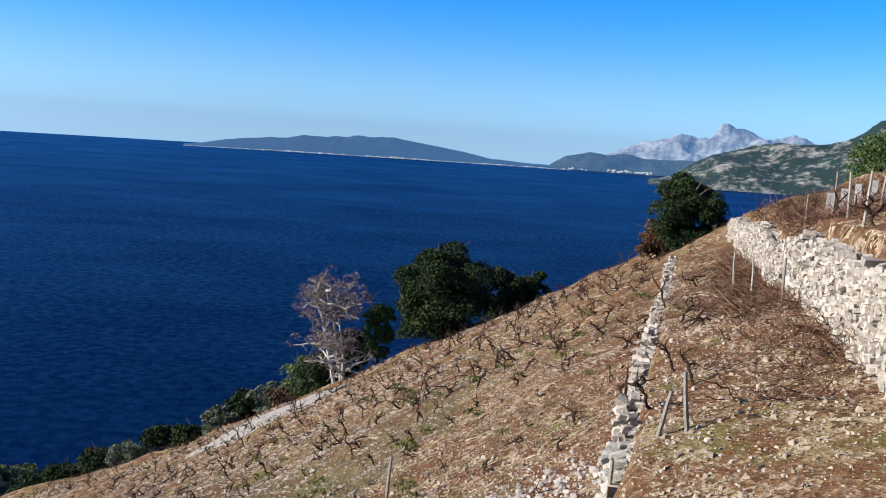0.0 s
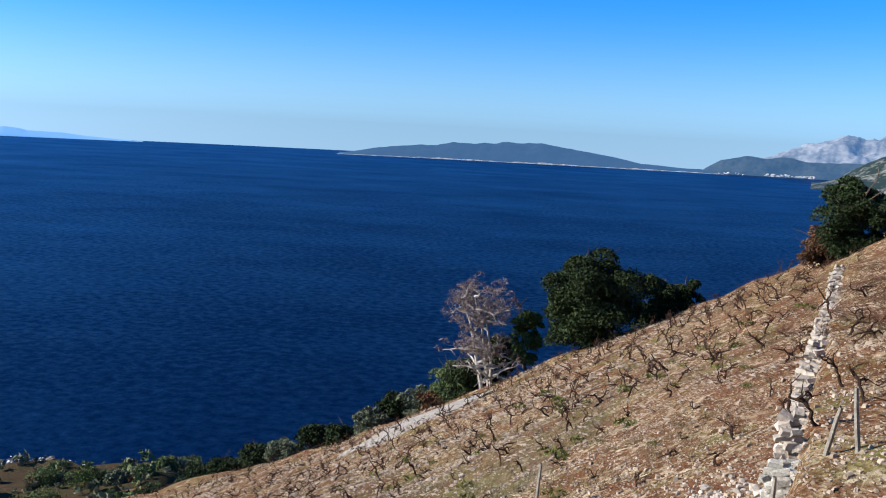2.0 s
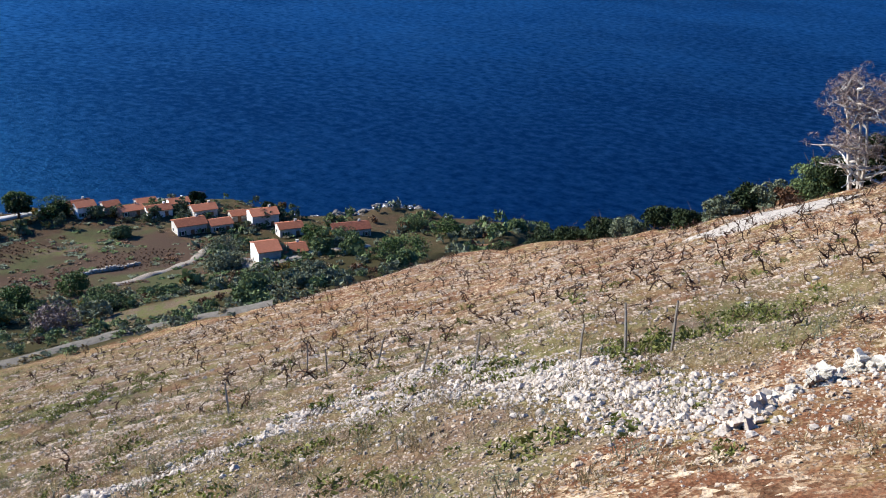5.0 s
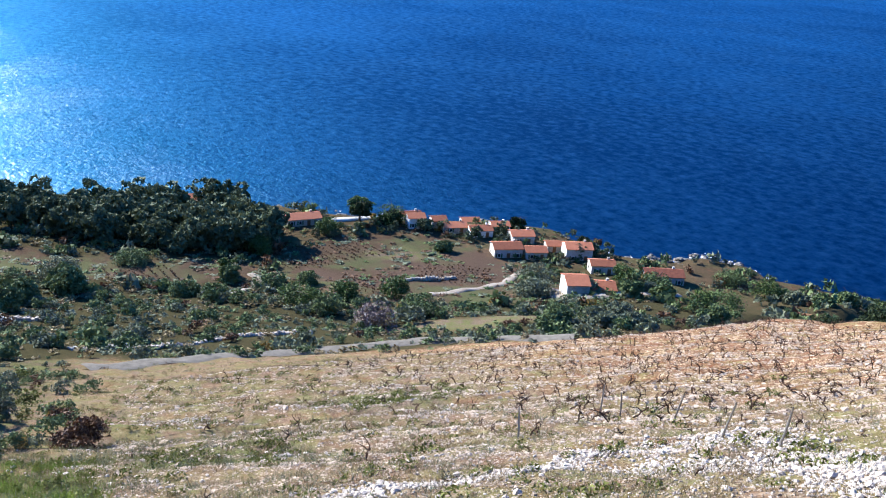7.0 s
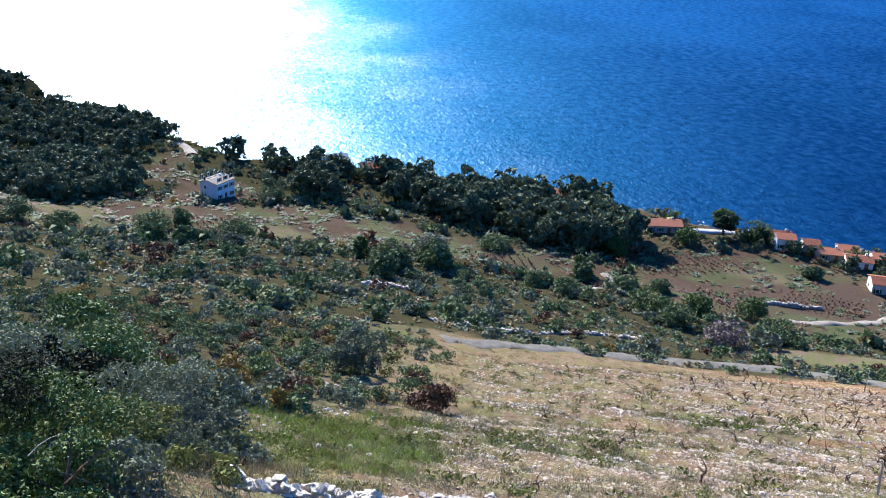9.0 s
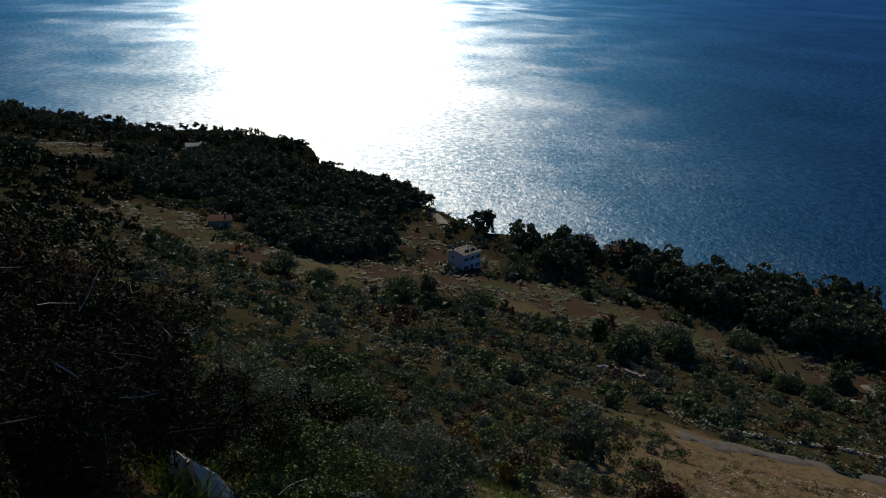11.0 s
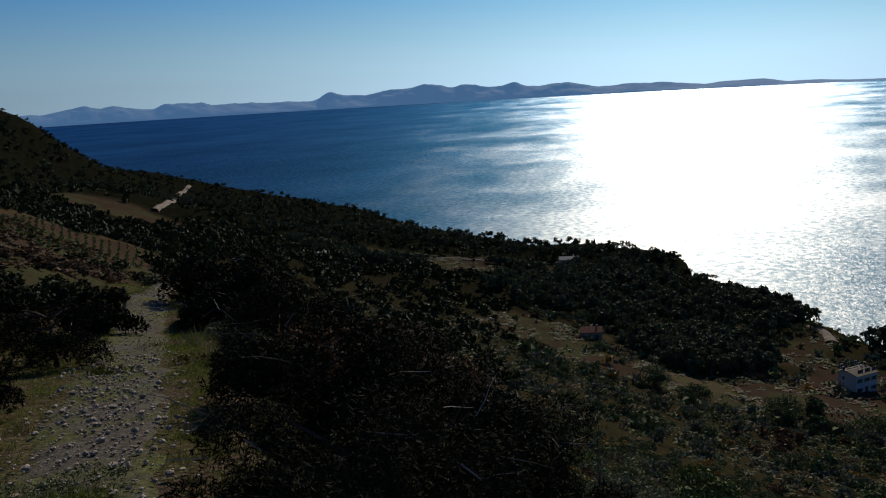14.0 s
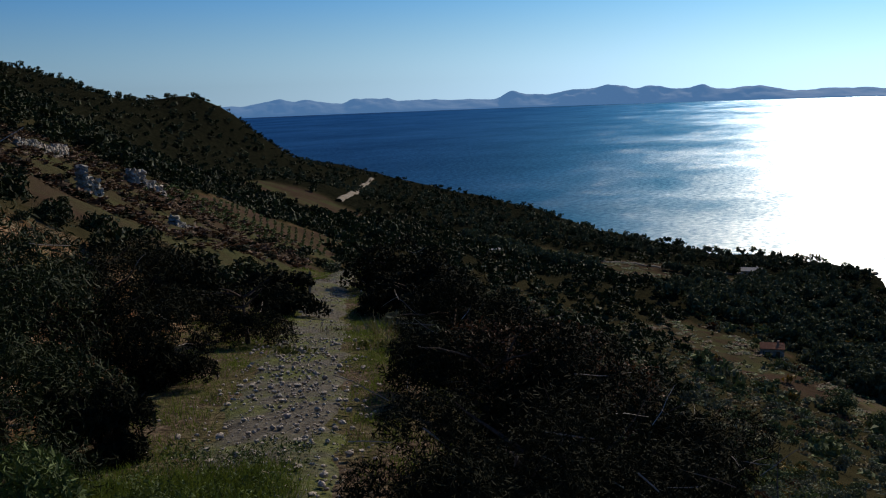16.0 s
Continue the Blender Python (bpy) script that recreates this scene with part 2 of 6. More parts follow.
def rolling(x, y, size, seed=0.0):
    """Cheap smooth unevenness of unit height and the given wavelength."""
    s = 6.283 / size
    return (np.sin(s * (x * 0.9 + y * 0.4) + seed) + np.sin(s * (x * -0.35 + y * 0.95) * 1.31 + seed * 2.1) + np.sin(s * (x * 0.6 - y * 0.75) * 1.73 + seed * 3.7)) / 3


WALL_UPPER = ((6.31, 11.51), (15.39, 48.6))
WALL_LOWER = ((2.77, 13.13), (12.85, 50.44))


def beside(x, y, line):
    """Distance uphill of a wall's line, and how far along it, from 0 to 1."""
    (ax, ay), (bx, by) = line
    dx, dy = bx - ax, by - ay
    n = math.hypot(dx, dy)
    return ((x - ax) * dy - (y - ay) * dx) / n, ((x - ax) * dx + (y - ay) * dy) / n / n


PATH_AZ = 134.5


def path_bend(s):
    return 0.0007 * np.clip(s, 0, 40) ** 2 - 0.56


def ground(x, y):
    """Height of the land above the sea."""
    x, y = np.asarray(x, float), np.asarray(y, float)
    u, v = -x * math.sin(SEAWARD) + y * math.cos(SEAWARD), -x * math.cos(SEAWARD) - y * math.sin(SEAWARD)
    shift = 0.205 * ((np.sqrt(v * v + 400) + v) / 2 - 10 * np.exp(-np.abs(v) / 30))
    shift = np.maximum(shift, 0)
    foot = 78 + shift
    zfoot = EYE_Z - DROP - PITCH * 78 + 3.0
    uc = np.interp(v, cv[:, 1], cv[:, 0])
    plane = EYE_Z - DROP + PITCH * (shift - u)
    w = np.clip((u - foot) / np.maximum(uc - foot, 20), 0, 1)
    fall = 2.4 - 0.4 * smooth(v, -50, 40) - 0.6 * smooth(v, 250, 600)
    flat = 3.0 * smooth(uc - u, 0, 6) + (zfoot - 3.0) * (1 - w) ** fall
    k = 6.0
    low = np.where(u < foot - 30, -1e3, flat + np.maximum(foot - u, 0) * 0.35)
    z = np.maximum(plane, low) + k * 0.25 * np.clip(1 - np.abs(plane - low) / k, 0, 1) ** 2
    z = z - np.maximum(u - uc, 0) * 0.25
    away = np.maximum(-v - 72 + 18 * smooth(-u, 0, 8) - 110 * smooth(u, 110, 180), 0)
    z = z - 0.006 * away ** 2 - 0.3 * away
    # the far knoll and the shoulder behind it
    hx, hy = polar(142.1, 860)
    z = z + 55 * np.exp(-((x - hx) * 0.83 + (y - hy) * 0.56) ** 2 / 160 ** 2 - ((x - hx) * 0.56 - (y - hy) * 0.83) ** 2 / 70 ** 2)
    # the slope climbing behind the knoll
    hx, hy = polar(149.8, 800)
    z = z + 17 * np.exp(-((x - hx) * 0.5 + (y - hy) * 0.86) ** 2 / 170 ** 2 - ((x - hx) * 0.86 - (y - hy) * 0.5) ** 2 / 60 ** 2)
    # terrace steps at the two walls
    for line, h in ((WALL_UPPER, 1.5), (WALL_LOWER, 0.7)):
        q, along = beside(x, y, line)
        on = smooth(along, -0.12, 0.0) * (1 - smooth(along, 0.95, 1.05))
        z = z + on * h * (1 - 0.3 * along) * (smooth(q, -0.1, 0.25) * np.exp(-np.maximum(q, 0) / 5) - 0.35 * np.exp(np.minimum(q, 0) / 2) * (q < 0))
    # the path's bench
    a = radians(PATH_AZ)
    along = -x * math.sin(a) + y * math.cos(a)
    side = x * math.cos(a) + y * math.sin(a)       # negative towards the sea
    side = -side + path_bend(along)
    zp = EYE_Z - 1.62 - 0.155 * np.maximum(along, 0)
    lift = zp - plane
    fade = smooth(along, -25, -6) * (1 - smooth(along, 38, 60))
    down = np.clip(1 - (np.abs(side) - 1.2) * (1.3 - 0.55 * smooth(along, 3, 9)) / np.maximum(lift, 0.5), 0, 1)
    up = 1 - smooth(np.abs(side), 1.2, 28)
    z = z + np.maximum(lift, 0) * fade * np.where(side > 0, up, down) * (r_near(x, y))
    r = np.hypot(x, y)
    rough = smooth(r, 6, 30)
    z = z + rough * (0.18 * rolling(x, y, 4.3) + 0.35 * rolling(x, y, 13.0, 1.0)) * (z > 1.0)
    z = z + smooth(r, 60, 200) * 1.5 * rolling(x, y, 55.0, 2.0) * smooth(z, 2, 15) + smooth(r, 250, 600) * 5 * rolling(x, y, 170.0, 4.0) * smooth(z, 4, 30)
    return z


def r_near(x, y):
    return 1 - smooth(np.hypot(x, y), 60, 90)

def mesh_grid(name, xs, ys, zs, mat, closed=False):
    """A sheet over a grid of rows and columns."""
    n, m = xs.shape
    verts = np.stack([xs, ys, zs], -1).reshape(-1, 3)
    i = np.arange(n * m).reshape(n, m)
    if closed:
        i = np.concatenate([i, i[:, :1]], 1)
    faces = np.stack([i[:-1, :-1], i[:-1, 1:], i[1:, 1:], i[1:, :-1]], -1).reshape(-1, 4)
    me = bpy.data.meshes.new(name)
    me.from_pydata(verts.tolist(), [], faces.tolist())
    me.materials.append(mat)
    me.polygons.foreach_set("use_smooth", [True] * len(me.polygons))
    return new(name, me)


# zones of the ground
FIELDS = [  # centre u, v, half-lengths along u and v: ploughed or fallow plots
    (212.5, -64.4, 36, 36), (186.7, -84.6, 12, 18), (214, -12, 13, 18), (218, 14, 16, 18), (224, 36, 22, 20), (228, 60, 24, 20), (219, 86, 28, 24), (196, 112, 18, 22), (254, 90, 20, 14), (272, 112, 12, 14), (296, 116, 16, 8),
    (228, 178, 16, 26), (206, 166, 16, 22), (195, 140, 12, 14), (292.8, 264.9, 14, 42), (335, 292, 14, 40), (303.9, 326.4, 10, 20), (322, 350, 14, 30), (233.4, 486.0, 45, 60), (303.3, 295.7, 20, 50), (330, 255, 14, 16)]
GRASS = [(208.7, 112.8, 12, 12), (215.1, 63.4, 8, 14), (226.5, -67.3, 6, 10), (27.0, 4.9, 7, 3.5), (12.1, -19.9, 2.5, 4), (9.1, 8.9, 4, 5), (52.1, -15.6, 5, 6), (35.0, -1.9, 5, 5), (150.4, -58.8, 6, 20), (18.1, -16.9, 1, 2)]


def plot(u, v, plots):
    m = np.zeros_like(u)
    for pu, pv, a, b in plots:
        m = np.maximum(m, 1 - smooth(np.sqrt(((u - pu) / a) ** 2 + ((v - pv) / b) ** 2), 0.75, 1.05))
    return m


def in_fields(u, v):
    return plot(u, v, FIELDS)


def by_path(x, y, w0, w1):
    """1 on the footpath, falling to 0 beside it."""
    a = radians(PATH_AZ)
    ahead, side = -x * math.sin(a) + y * math.cos(a), -x * math.cos(a) - y * math.sin(a)
    side = side + path_bend(ahead)
    return (1 - smooth(np.abs(side), w0, w1)) * smooth(ahead, -8, -6) * (1 - smooth(ahead, 46, 50))


def vine_terrace(x, y):
    """1 on the planted terrace along the path's upper side, else 0."""
    az, d = np.degrees(np.arctan2(-x, y)), np.hypot(x, y)
    near = np.interp(az, [135, 137, 138.6, 142, 145.5], [118, 110, 95, 80, 74])
    far = np.interp(az, [135, 137, 138.6, 142, 145.5], [244, 232, 224, 176, 112])
    return smooth(az, 133.6, 134.6) * (1 - smooth(az, 146.0, 147.0)) * smooth(d, near - 4, near) * (1 - smooth(d, far, far + 6))


def scrub_cover(x, y):
    """How much of the ground is under bushes, from 0 to 1."""
    u, v = -x * math.sin(SEAWARD) + y * math.cos(SEAWARD), -x * math.cos(SEAWARD) - y * math.sin(SEAWARD)
    left = smooth(v - 0.03 * u, 1, 12) * smooth(u, 4, 14)
    left = np.maximum(left, smooth(v, 24, 34) * 0.8)
    band = smooth(u, 108, 118) * smooth(-v, -40, -15) * 0.85
    uc = np.interp(v, cv[:, 1], cv[:, 0])
    town = smooth(uc - u, 70, 30) * smooth(-v, 20, 34)
    bare = smooth(u, 88, 96) * (1 - smooth(u, 108, 116)) * (1 - smooth(v, -5, 6))
    hill = smooth(v, 75, 120)
    terr = np.exp(-((u - 22) / 26) ** 2 - ((v - 64) / 34) ** 2)
    m = np.maximum(np.maximum(left, band), hill) * (1 - 0.45 * town) * (1 - in_fields(u, v)) * (1 - bare) * (1 - smooth(terr, 0.35, 0.6))
    return m * (1 - vine_terrace(x, y)) * (1 - 0.85 * plot(u, v, GRASS)) * (1 - by_path(x, y, 1.2, 2.2))


# land: rings that widen with distance round the place where one stands
ra = np.radians(np.linspace(0, 360, 541)[:-1])
rr = np.concatenate([[0.01], np.geomspace(0.8, 2600, 270)])
RR, AA = np.meshgrid(rr, ra, indexing="ij")
gx, gy = -RR * np.sin(AA), RR * np.cos(AA)
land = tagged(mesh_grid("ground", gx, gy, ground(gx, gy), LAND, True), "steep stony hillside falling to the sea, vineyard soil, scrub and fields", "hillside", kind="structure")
gu, gv = -gx * math.sin(SEAWARD) + gy * math.cos(SEAWARD), -gx * math.cos(SEAWARD) - gy * math.sin(SEAWARD)
zones = land.data.color_attributes.new("zones", "FLOAT_COLOR", "POINT")
terrace = plot(gu, gv, [(18, 66, 42, 44)]) * smooth(gv, 24, 34)
lowland = smooth(gu, 110, 125) * 0.7
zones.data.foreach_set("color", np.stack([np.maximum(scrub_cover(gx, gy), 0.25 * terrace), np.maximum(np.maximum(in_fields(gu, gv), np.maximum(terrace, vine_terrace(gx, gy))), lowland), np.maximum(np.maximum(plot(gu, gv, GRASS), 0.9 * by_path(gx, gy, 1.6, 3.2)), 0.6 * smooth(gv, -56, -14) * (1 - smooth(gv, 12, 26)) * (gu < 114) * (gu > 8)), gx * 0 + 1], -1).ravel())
# mask of the far ground that takes the shade-dark maquis colour
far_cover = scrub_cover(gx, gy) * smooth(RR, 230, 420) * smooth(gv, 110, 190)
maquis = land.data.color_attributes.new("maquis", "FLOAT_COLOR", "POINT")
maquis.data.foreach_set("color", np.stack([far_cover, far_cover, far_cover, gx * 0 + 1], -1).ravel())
sr = np.concatenate([[0.01], np.geomspace(150, 4950, 60)])
SR, SA = np.meshgrid(sr, np.radians(np.linspace(0, 360, 181)[:-1]), indexing="ij")
sea = tagged(mesh_grid("water", -SR * np.sin(SA), SR * np.cos(SA), SR * 0, SEA, True), "deep blue sea with light wind ripples", "sea", kind="structure")


# ---- distance ----
def ridge(name, crest, dist, depth, mat, label, category, cols=260, jag=0.12, seed=0.0, lean=0.5, grain=260):
    """A far range of hills on an arc; crest: (degrees left, height above the sea) along its skyline."""
    az = np.linspace(crest[0][0], crest[-1][0], cols)
    order = sorted(crest)
    top = np.interp(az, [c[0] for c in order], [c[1] for c in order])
    kernel = np.hanning(7)
    top = np.convolve(np.pad(top, 3, mode="edge"), kernel / kernel.sum(), "valid")
    g = np.linspace(0, 1, 30)
    A, G = np.meshgrid(np.radians(az), g, indexing="ij")
    D = dist + depth * (G - lean)
    n = np.zeros_like(A)
    for i in range(cols):
        for j in range(30):
            n[i, j] = noise.fractal(Vector((radians(az[i]) * dist / grain + seed, g[j] * depth / grain, seed)), 1.0, 2.1, 5)
    tri = np.clip(1 - np.abs(G - lean) / np.where(G < lean, lean, 1 - lean), 0, 1) ** 0.85
    T = top[:, None]
    z = T * tri * (1 + jag * 2.2 * n * (1 - 0.8 * tri)) + T * jag * 0.2 * n * tri - 3.0 * (tri <= 0.001)
    return tagged(mesh_grid(name, -D * np.sin(A), D * np.cos(A), z, mat), label, category, kind="structure")


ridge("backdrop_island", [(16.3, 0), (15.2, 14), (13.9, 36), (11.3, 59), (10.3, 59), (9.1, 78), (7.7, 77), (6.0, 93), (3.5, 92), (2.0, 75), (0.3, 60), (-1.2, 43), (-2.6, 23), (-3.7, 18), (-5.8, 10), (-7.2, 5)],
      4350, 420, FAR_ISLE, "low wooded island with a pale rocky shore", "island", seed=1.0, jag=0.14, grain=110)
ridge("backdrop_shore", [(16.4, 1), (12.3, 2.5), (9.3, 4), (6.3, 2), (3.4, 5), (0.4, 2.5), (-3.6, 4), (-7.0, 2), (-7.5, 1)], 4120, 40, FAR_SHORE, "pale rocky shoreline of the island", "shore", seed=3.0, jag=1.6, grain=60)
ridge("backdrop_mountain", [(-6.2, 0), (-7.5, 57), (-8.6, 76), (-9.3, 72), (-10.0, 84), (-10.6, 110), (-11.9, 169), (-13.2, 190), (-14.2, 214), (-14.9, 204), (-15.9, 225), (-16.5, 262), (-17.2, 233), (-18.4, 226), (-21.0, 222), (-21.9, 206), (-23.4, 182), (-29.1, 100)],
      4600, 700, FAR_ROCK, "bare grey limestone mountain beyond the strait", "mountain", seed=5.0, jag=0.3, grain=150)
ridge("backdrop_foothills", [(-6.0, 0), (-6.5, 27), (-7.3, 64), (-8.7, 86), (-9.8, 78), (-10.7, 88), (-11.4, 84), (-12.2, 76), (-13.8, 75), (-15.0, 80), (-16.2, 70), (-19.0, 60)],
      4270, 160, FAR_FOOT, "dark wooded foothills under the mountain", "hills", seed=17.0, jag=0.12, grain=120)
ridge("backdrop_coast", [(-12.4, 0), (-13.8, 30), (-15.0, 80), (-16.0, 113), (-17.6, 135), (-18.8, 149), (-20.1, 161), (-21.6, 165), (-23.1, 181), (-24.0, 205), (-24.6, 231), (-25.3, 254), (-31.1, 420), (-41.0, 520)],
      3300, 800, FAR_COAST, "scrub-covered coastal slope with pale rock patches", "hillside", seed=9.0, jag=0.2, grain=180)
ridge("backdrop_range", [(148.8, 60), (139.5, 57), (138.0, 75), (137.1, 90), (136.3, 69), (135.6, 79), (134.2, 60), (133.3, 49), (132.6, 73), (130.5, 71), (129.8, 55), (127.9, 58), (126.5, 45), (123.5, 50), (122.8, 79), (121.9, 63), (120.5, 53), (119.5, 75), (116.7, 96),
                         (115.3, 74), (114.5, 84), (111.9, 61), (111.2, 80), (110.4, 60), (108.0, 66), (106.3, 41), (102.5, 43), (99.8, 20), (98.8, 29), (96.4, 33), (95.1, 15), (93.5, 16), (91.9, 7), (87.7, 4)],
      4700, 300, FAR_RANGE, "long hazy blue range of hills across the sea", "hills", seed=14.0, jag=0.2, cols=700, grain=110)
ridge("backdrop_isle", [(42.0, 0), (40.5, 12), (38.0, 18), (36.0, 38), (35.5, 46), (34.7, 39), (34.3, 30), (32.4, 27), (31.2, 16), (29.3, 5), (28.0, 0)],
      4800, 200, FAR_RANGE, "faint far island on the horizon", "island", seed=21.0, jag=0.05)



# ---- builders ----
rng = np.random.default_rng(7)


def mesh_np(name, verts, faces, mat, smooth_faces=False):
    """A mesh from arrays of corners and of equal-sided faces."""
    verts, faces = np.asarray(verts, np.float32), np.asarray(faces, np.int32)
    me = bpy.data.meshes.new(name)
    n, k = faces.shape
    me.vertices.add(len(verts))
    me.vertices.foreach_set("co", verts.ravel())
    me.loops.add(n * k)
    me.loops.foreach_set("vertex_index", faces.ravel())
    me.polygons.add(n)
    me.polygons.foreach_set("loop_start", np.arange(0, n * k, k, dtype=np.int32))
    me.polygons.foreach_set("use_smooth", np.full(n, smooth_faces))
    me.materials.append(mat)
    me.update(calc_edges=True)
    me.validate()
    return me


def join(*pieces):
    """Several (corners, faces) as one."""
    vs, fs, at = [], [], 0
    for v, f in pieces:
        vs.append(v)
        fs.append(f + at)
        at += len(v)
    return np.concatenate(vs), np.concatenate(fs)


def part(name, shape, mat, parent, label="", smooth_faces=False):
    """One mesh object under a thing or a part; shape: (corners, faces), a mesh or a bmesh."""
    if isinstance(shape, tuple):
        me = mesh_np(name, *shape, mat, smooth_faces)
    elif isinstance(shape, bmesh.types.BMesh):
        me = bpy.data.meshes.new(name)
        shape.to_mesh(me)
        shape.free()
        me.materials.append(mat)
    else:
        me = shape
    ob = new(name, me)
    ob.parent = parent
    return tagged(ob, label)


def thing(name, x, y, rz=0.0, scale=1.0, label="", category="", group="", sink=0.0, z=None):
    """An Empty at a thing's foot on the ground."""
    ob = new(name)
    ob.matrix_world = pose(x, y, (float(ground(x, y)) if z is None else z) - sink, 0, 0, rz) @ Matrix.Scale(scale, 4)
    return tagged(ob, label, category, group)


def tube(points, radii, sides=5):
    """A tapered round branch along points."""
    p = np.array(points, float)
    d = np.gradient(p, axis=0)
    d /= np.linalg.norm(d, axis=1)[:, None] + 1e-9
    ref = np.where(np.abs(d[:, 2:3]) > 0.9, [[1.0, 0, 0]], [[0, 0, 1.0]])
    a = np.cross(d, ref)
    a /= np.linalg.norm(a, axis=1)[:, None] + 1e-9
    b = np.cross(d, a)
    t = np.arange(sides) * 2 * math.pi / sides
    v = p[:, None] + np.array(radii)[:, None, None] * (np.cos(t)[None, :, None] * a[:, None] + np.sin(t)[None, :, None] * b[:, None])
    i = np.arange(len(p) * sides).reshape(len(p), sides)
    j = np.roll(i, -1, 1)
    f = np.stack([i[:-1], j[:-1], j[1:], i[1:]], -1).reshape(-1, 4)
    return v.reshape(-1, 3), f


def wander(r, start, way, length, steps, bend):
    """A crooked line."""
    pts = [np.array(start, float)]
    way = np.array(way, float)
    for _ in range(steps):
        way = way / np.linalg.norm(way) + r.normal(0, bend, 3)
        pts.append(pts[-1] + way / np.linalg.norm(way) * length / steps)
    return pts


def leaves(r, blobs, count, size, long=1.7, droop=0.0):
    """Small leaf sprays filling the shells of round masses (x, y, z, rx, ry, rz)."""
    bl = np.array(blobs, float)
    w = (bl[:, 3] * bl[:, 4] * bl[:, 5]) ** 0.667
    k = r.choice(len(bl), count, p=w / w.sum())
    d = r.normal(size=(count, 3))
    d /= np.linalg.norm(d, axis=1)[:, None]
    d[:, 2] = np.where(d[:, 2] < -0.35, -d[:, 2], d[:, 2])
    rad = r.uniform(0.5, 1.0, count) ** 0.5 * r.normal(1, 0.06, count)
    c = bl[k, :3] + d * bl[k, 3:6] * rad[:, None]
    n = d * 0.6 + r.normal(0, 0.6, (count, 3))
    n /= np.linalg.norm(n, axis=1)[:, None]
    t = r.normal(size=(count, 3))
    t[:, 2] -= droop
    t -= (t * n).sum(1)[:, None] * n
    t /= np.linalg.norm(t, axis=1)[:, None]
    s = np.cross(n, t)
    h = size * r.uniform(0.6, 1.4, (count, 1))
    v = np.stack([c - t * h * long * 0.5 - s * h * 0.3, c + t * h * long * 0.1 + s * h * 0.75, c + t * h * long * 0.75 - s * h * 0.2], 1)
    return v.reshape(-1, 3), np.arange(count * 3).reshape(-1, 3)


def strands(r, count, reach, height, width, lean=0.5):
    """Upright blades fanning from the ground: grass, dry stems."""
    a = r.uniform(0, 6.283, count)
    q = np.sqrt(r.uniform(0, 1, count)) * reach
    x, y = q * np.cos(a), q * np.sin(a)
    l = r.uniform(0.4, 1.0, count) * height
    b = r.uniform(0, 6.283, count)
    k = r.uniform(0, lean, count) * l
    tx, ty = x + k * np.cos(b), y + k * np.sin(b)
    e = r.uniform(0, 6.283, count)
    wx, wy = width * np.cos(e) / 2, width * np.sin(e) / 2
    z = np.zeros(count)
    v = np.stack([np.stack([x - wx, y - wy, z], -1), np.stack([x + wx, y + wy, z], -1), np.stack([tx, ty, l], -1)], 1)
    return v.reshape(-1, 3), np.arange(count * 3).reshape(-1, 3)


def spread(protos, xs, ys, scales, zs=None, sink=0.0, squash=None, tilt=0.0):
    """Copies of some (corners, faces) standing on the ground, as one."""
    xs, ys = np.asarray(xs), np.asarray(ys)
    zs = ground(xs, ys) if zs is None else zs
    pick = rng.integers(0, len(protos), len(xs))
    turn = rng.uniform(0, 6.283, len(xs))
    out = []
    at = 0
    for i, (v, f) in enumerate(protos):
        m = np.where(pick == i)[0]
        if not len(m):
            continue
        c, s = np.cos(turn[m])[:, None], np.sin(turn[m])[:, None]
        k = scales[m][:, None]
        kz = k if squash is None else k * squash[m][:, None]
        V = np.stack([(v[:, 0] * c - v[:, 1] * s) * k + xs[m][:, None], (v[:, 0] * s + v[:, 1] * c) * k + ys[m][:, None], v[:, 2] * kz + zs[m][:, None] - sink * k], -1)
        F = f[None] + (np.arange(len(m)) * len(v))[:, None, None] + at
        out.append((V.reshape(-1, 3), F.reshape(-1, f.shape[1])))
        at += V.shape[0] * V.shape[1]
    return np.concatenate([o[0] for o in out]), np.concatenate([o[1] for o in out])


def stuff(name, shape, mat, label, category, smooth_faces=False):
    return tagged(new(name, mesh_np(name, *shape, mat, smooth_faces)), label, category, kind="stuff")


def pebble(r, flat=0.65):
    """A lumpy stone of about unit size, resting on z = 0."""
    bm = bmesh.new()
    bmesh.ops.create_icosphere(bm, subdivisions=1, radius=0.5)
    bm.verts.ensure_lookup_table()
    v = np.array([w.co[:] for w in bm.verts])
    f = np.array([[w.index for w in q.verts] for q in bm.faces])
    bm.free()
    v *= r.uniform(0.72, 1.15, (len(v), 1)) * np.array([r.uniform(0.9, 1.3), r.uniform(0.75, 1.0), flat * r.uniform(0.8, 1.2)])
    v[:, 2] += 0.5 * flat * 0.6
    return v, f


def chip(r):
    """A small angular stone."""
    v = np.array([[1, 0, 0], [-1, 0, 0], [0, 1, 0], [0, -1, 0], [0, 0, 1], [0, 0, -0.6]]) * 0.5 * r.uniform(0.7, 1.3, (6, 1)) * np.array([1.2, 0.9, 0.7])
    v[:, :2] += r.normal(0, 0.08, (6, 2))
    v[:, 2] = v[:, 2] * 0.6 + 0.1
    v[4, :2] += r.uniform(-0.3, 0.3, 2)
    f = np.array([[0, 2, 4], [2, 1, 4], [1, 3, 4], [3, 0, 4]])
    return v, f


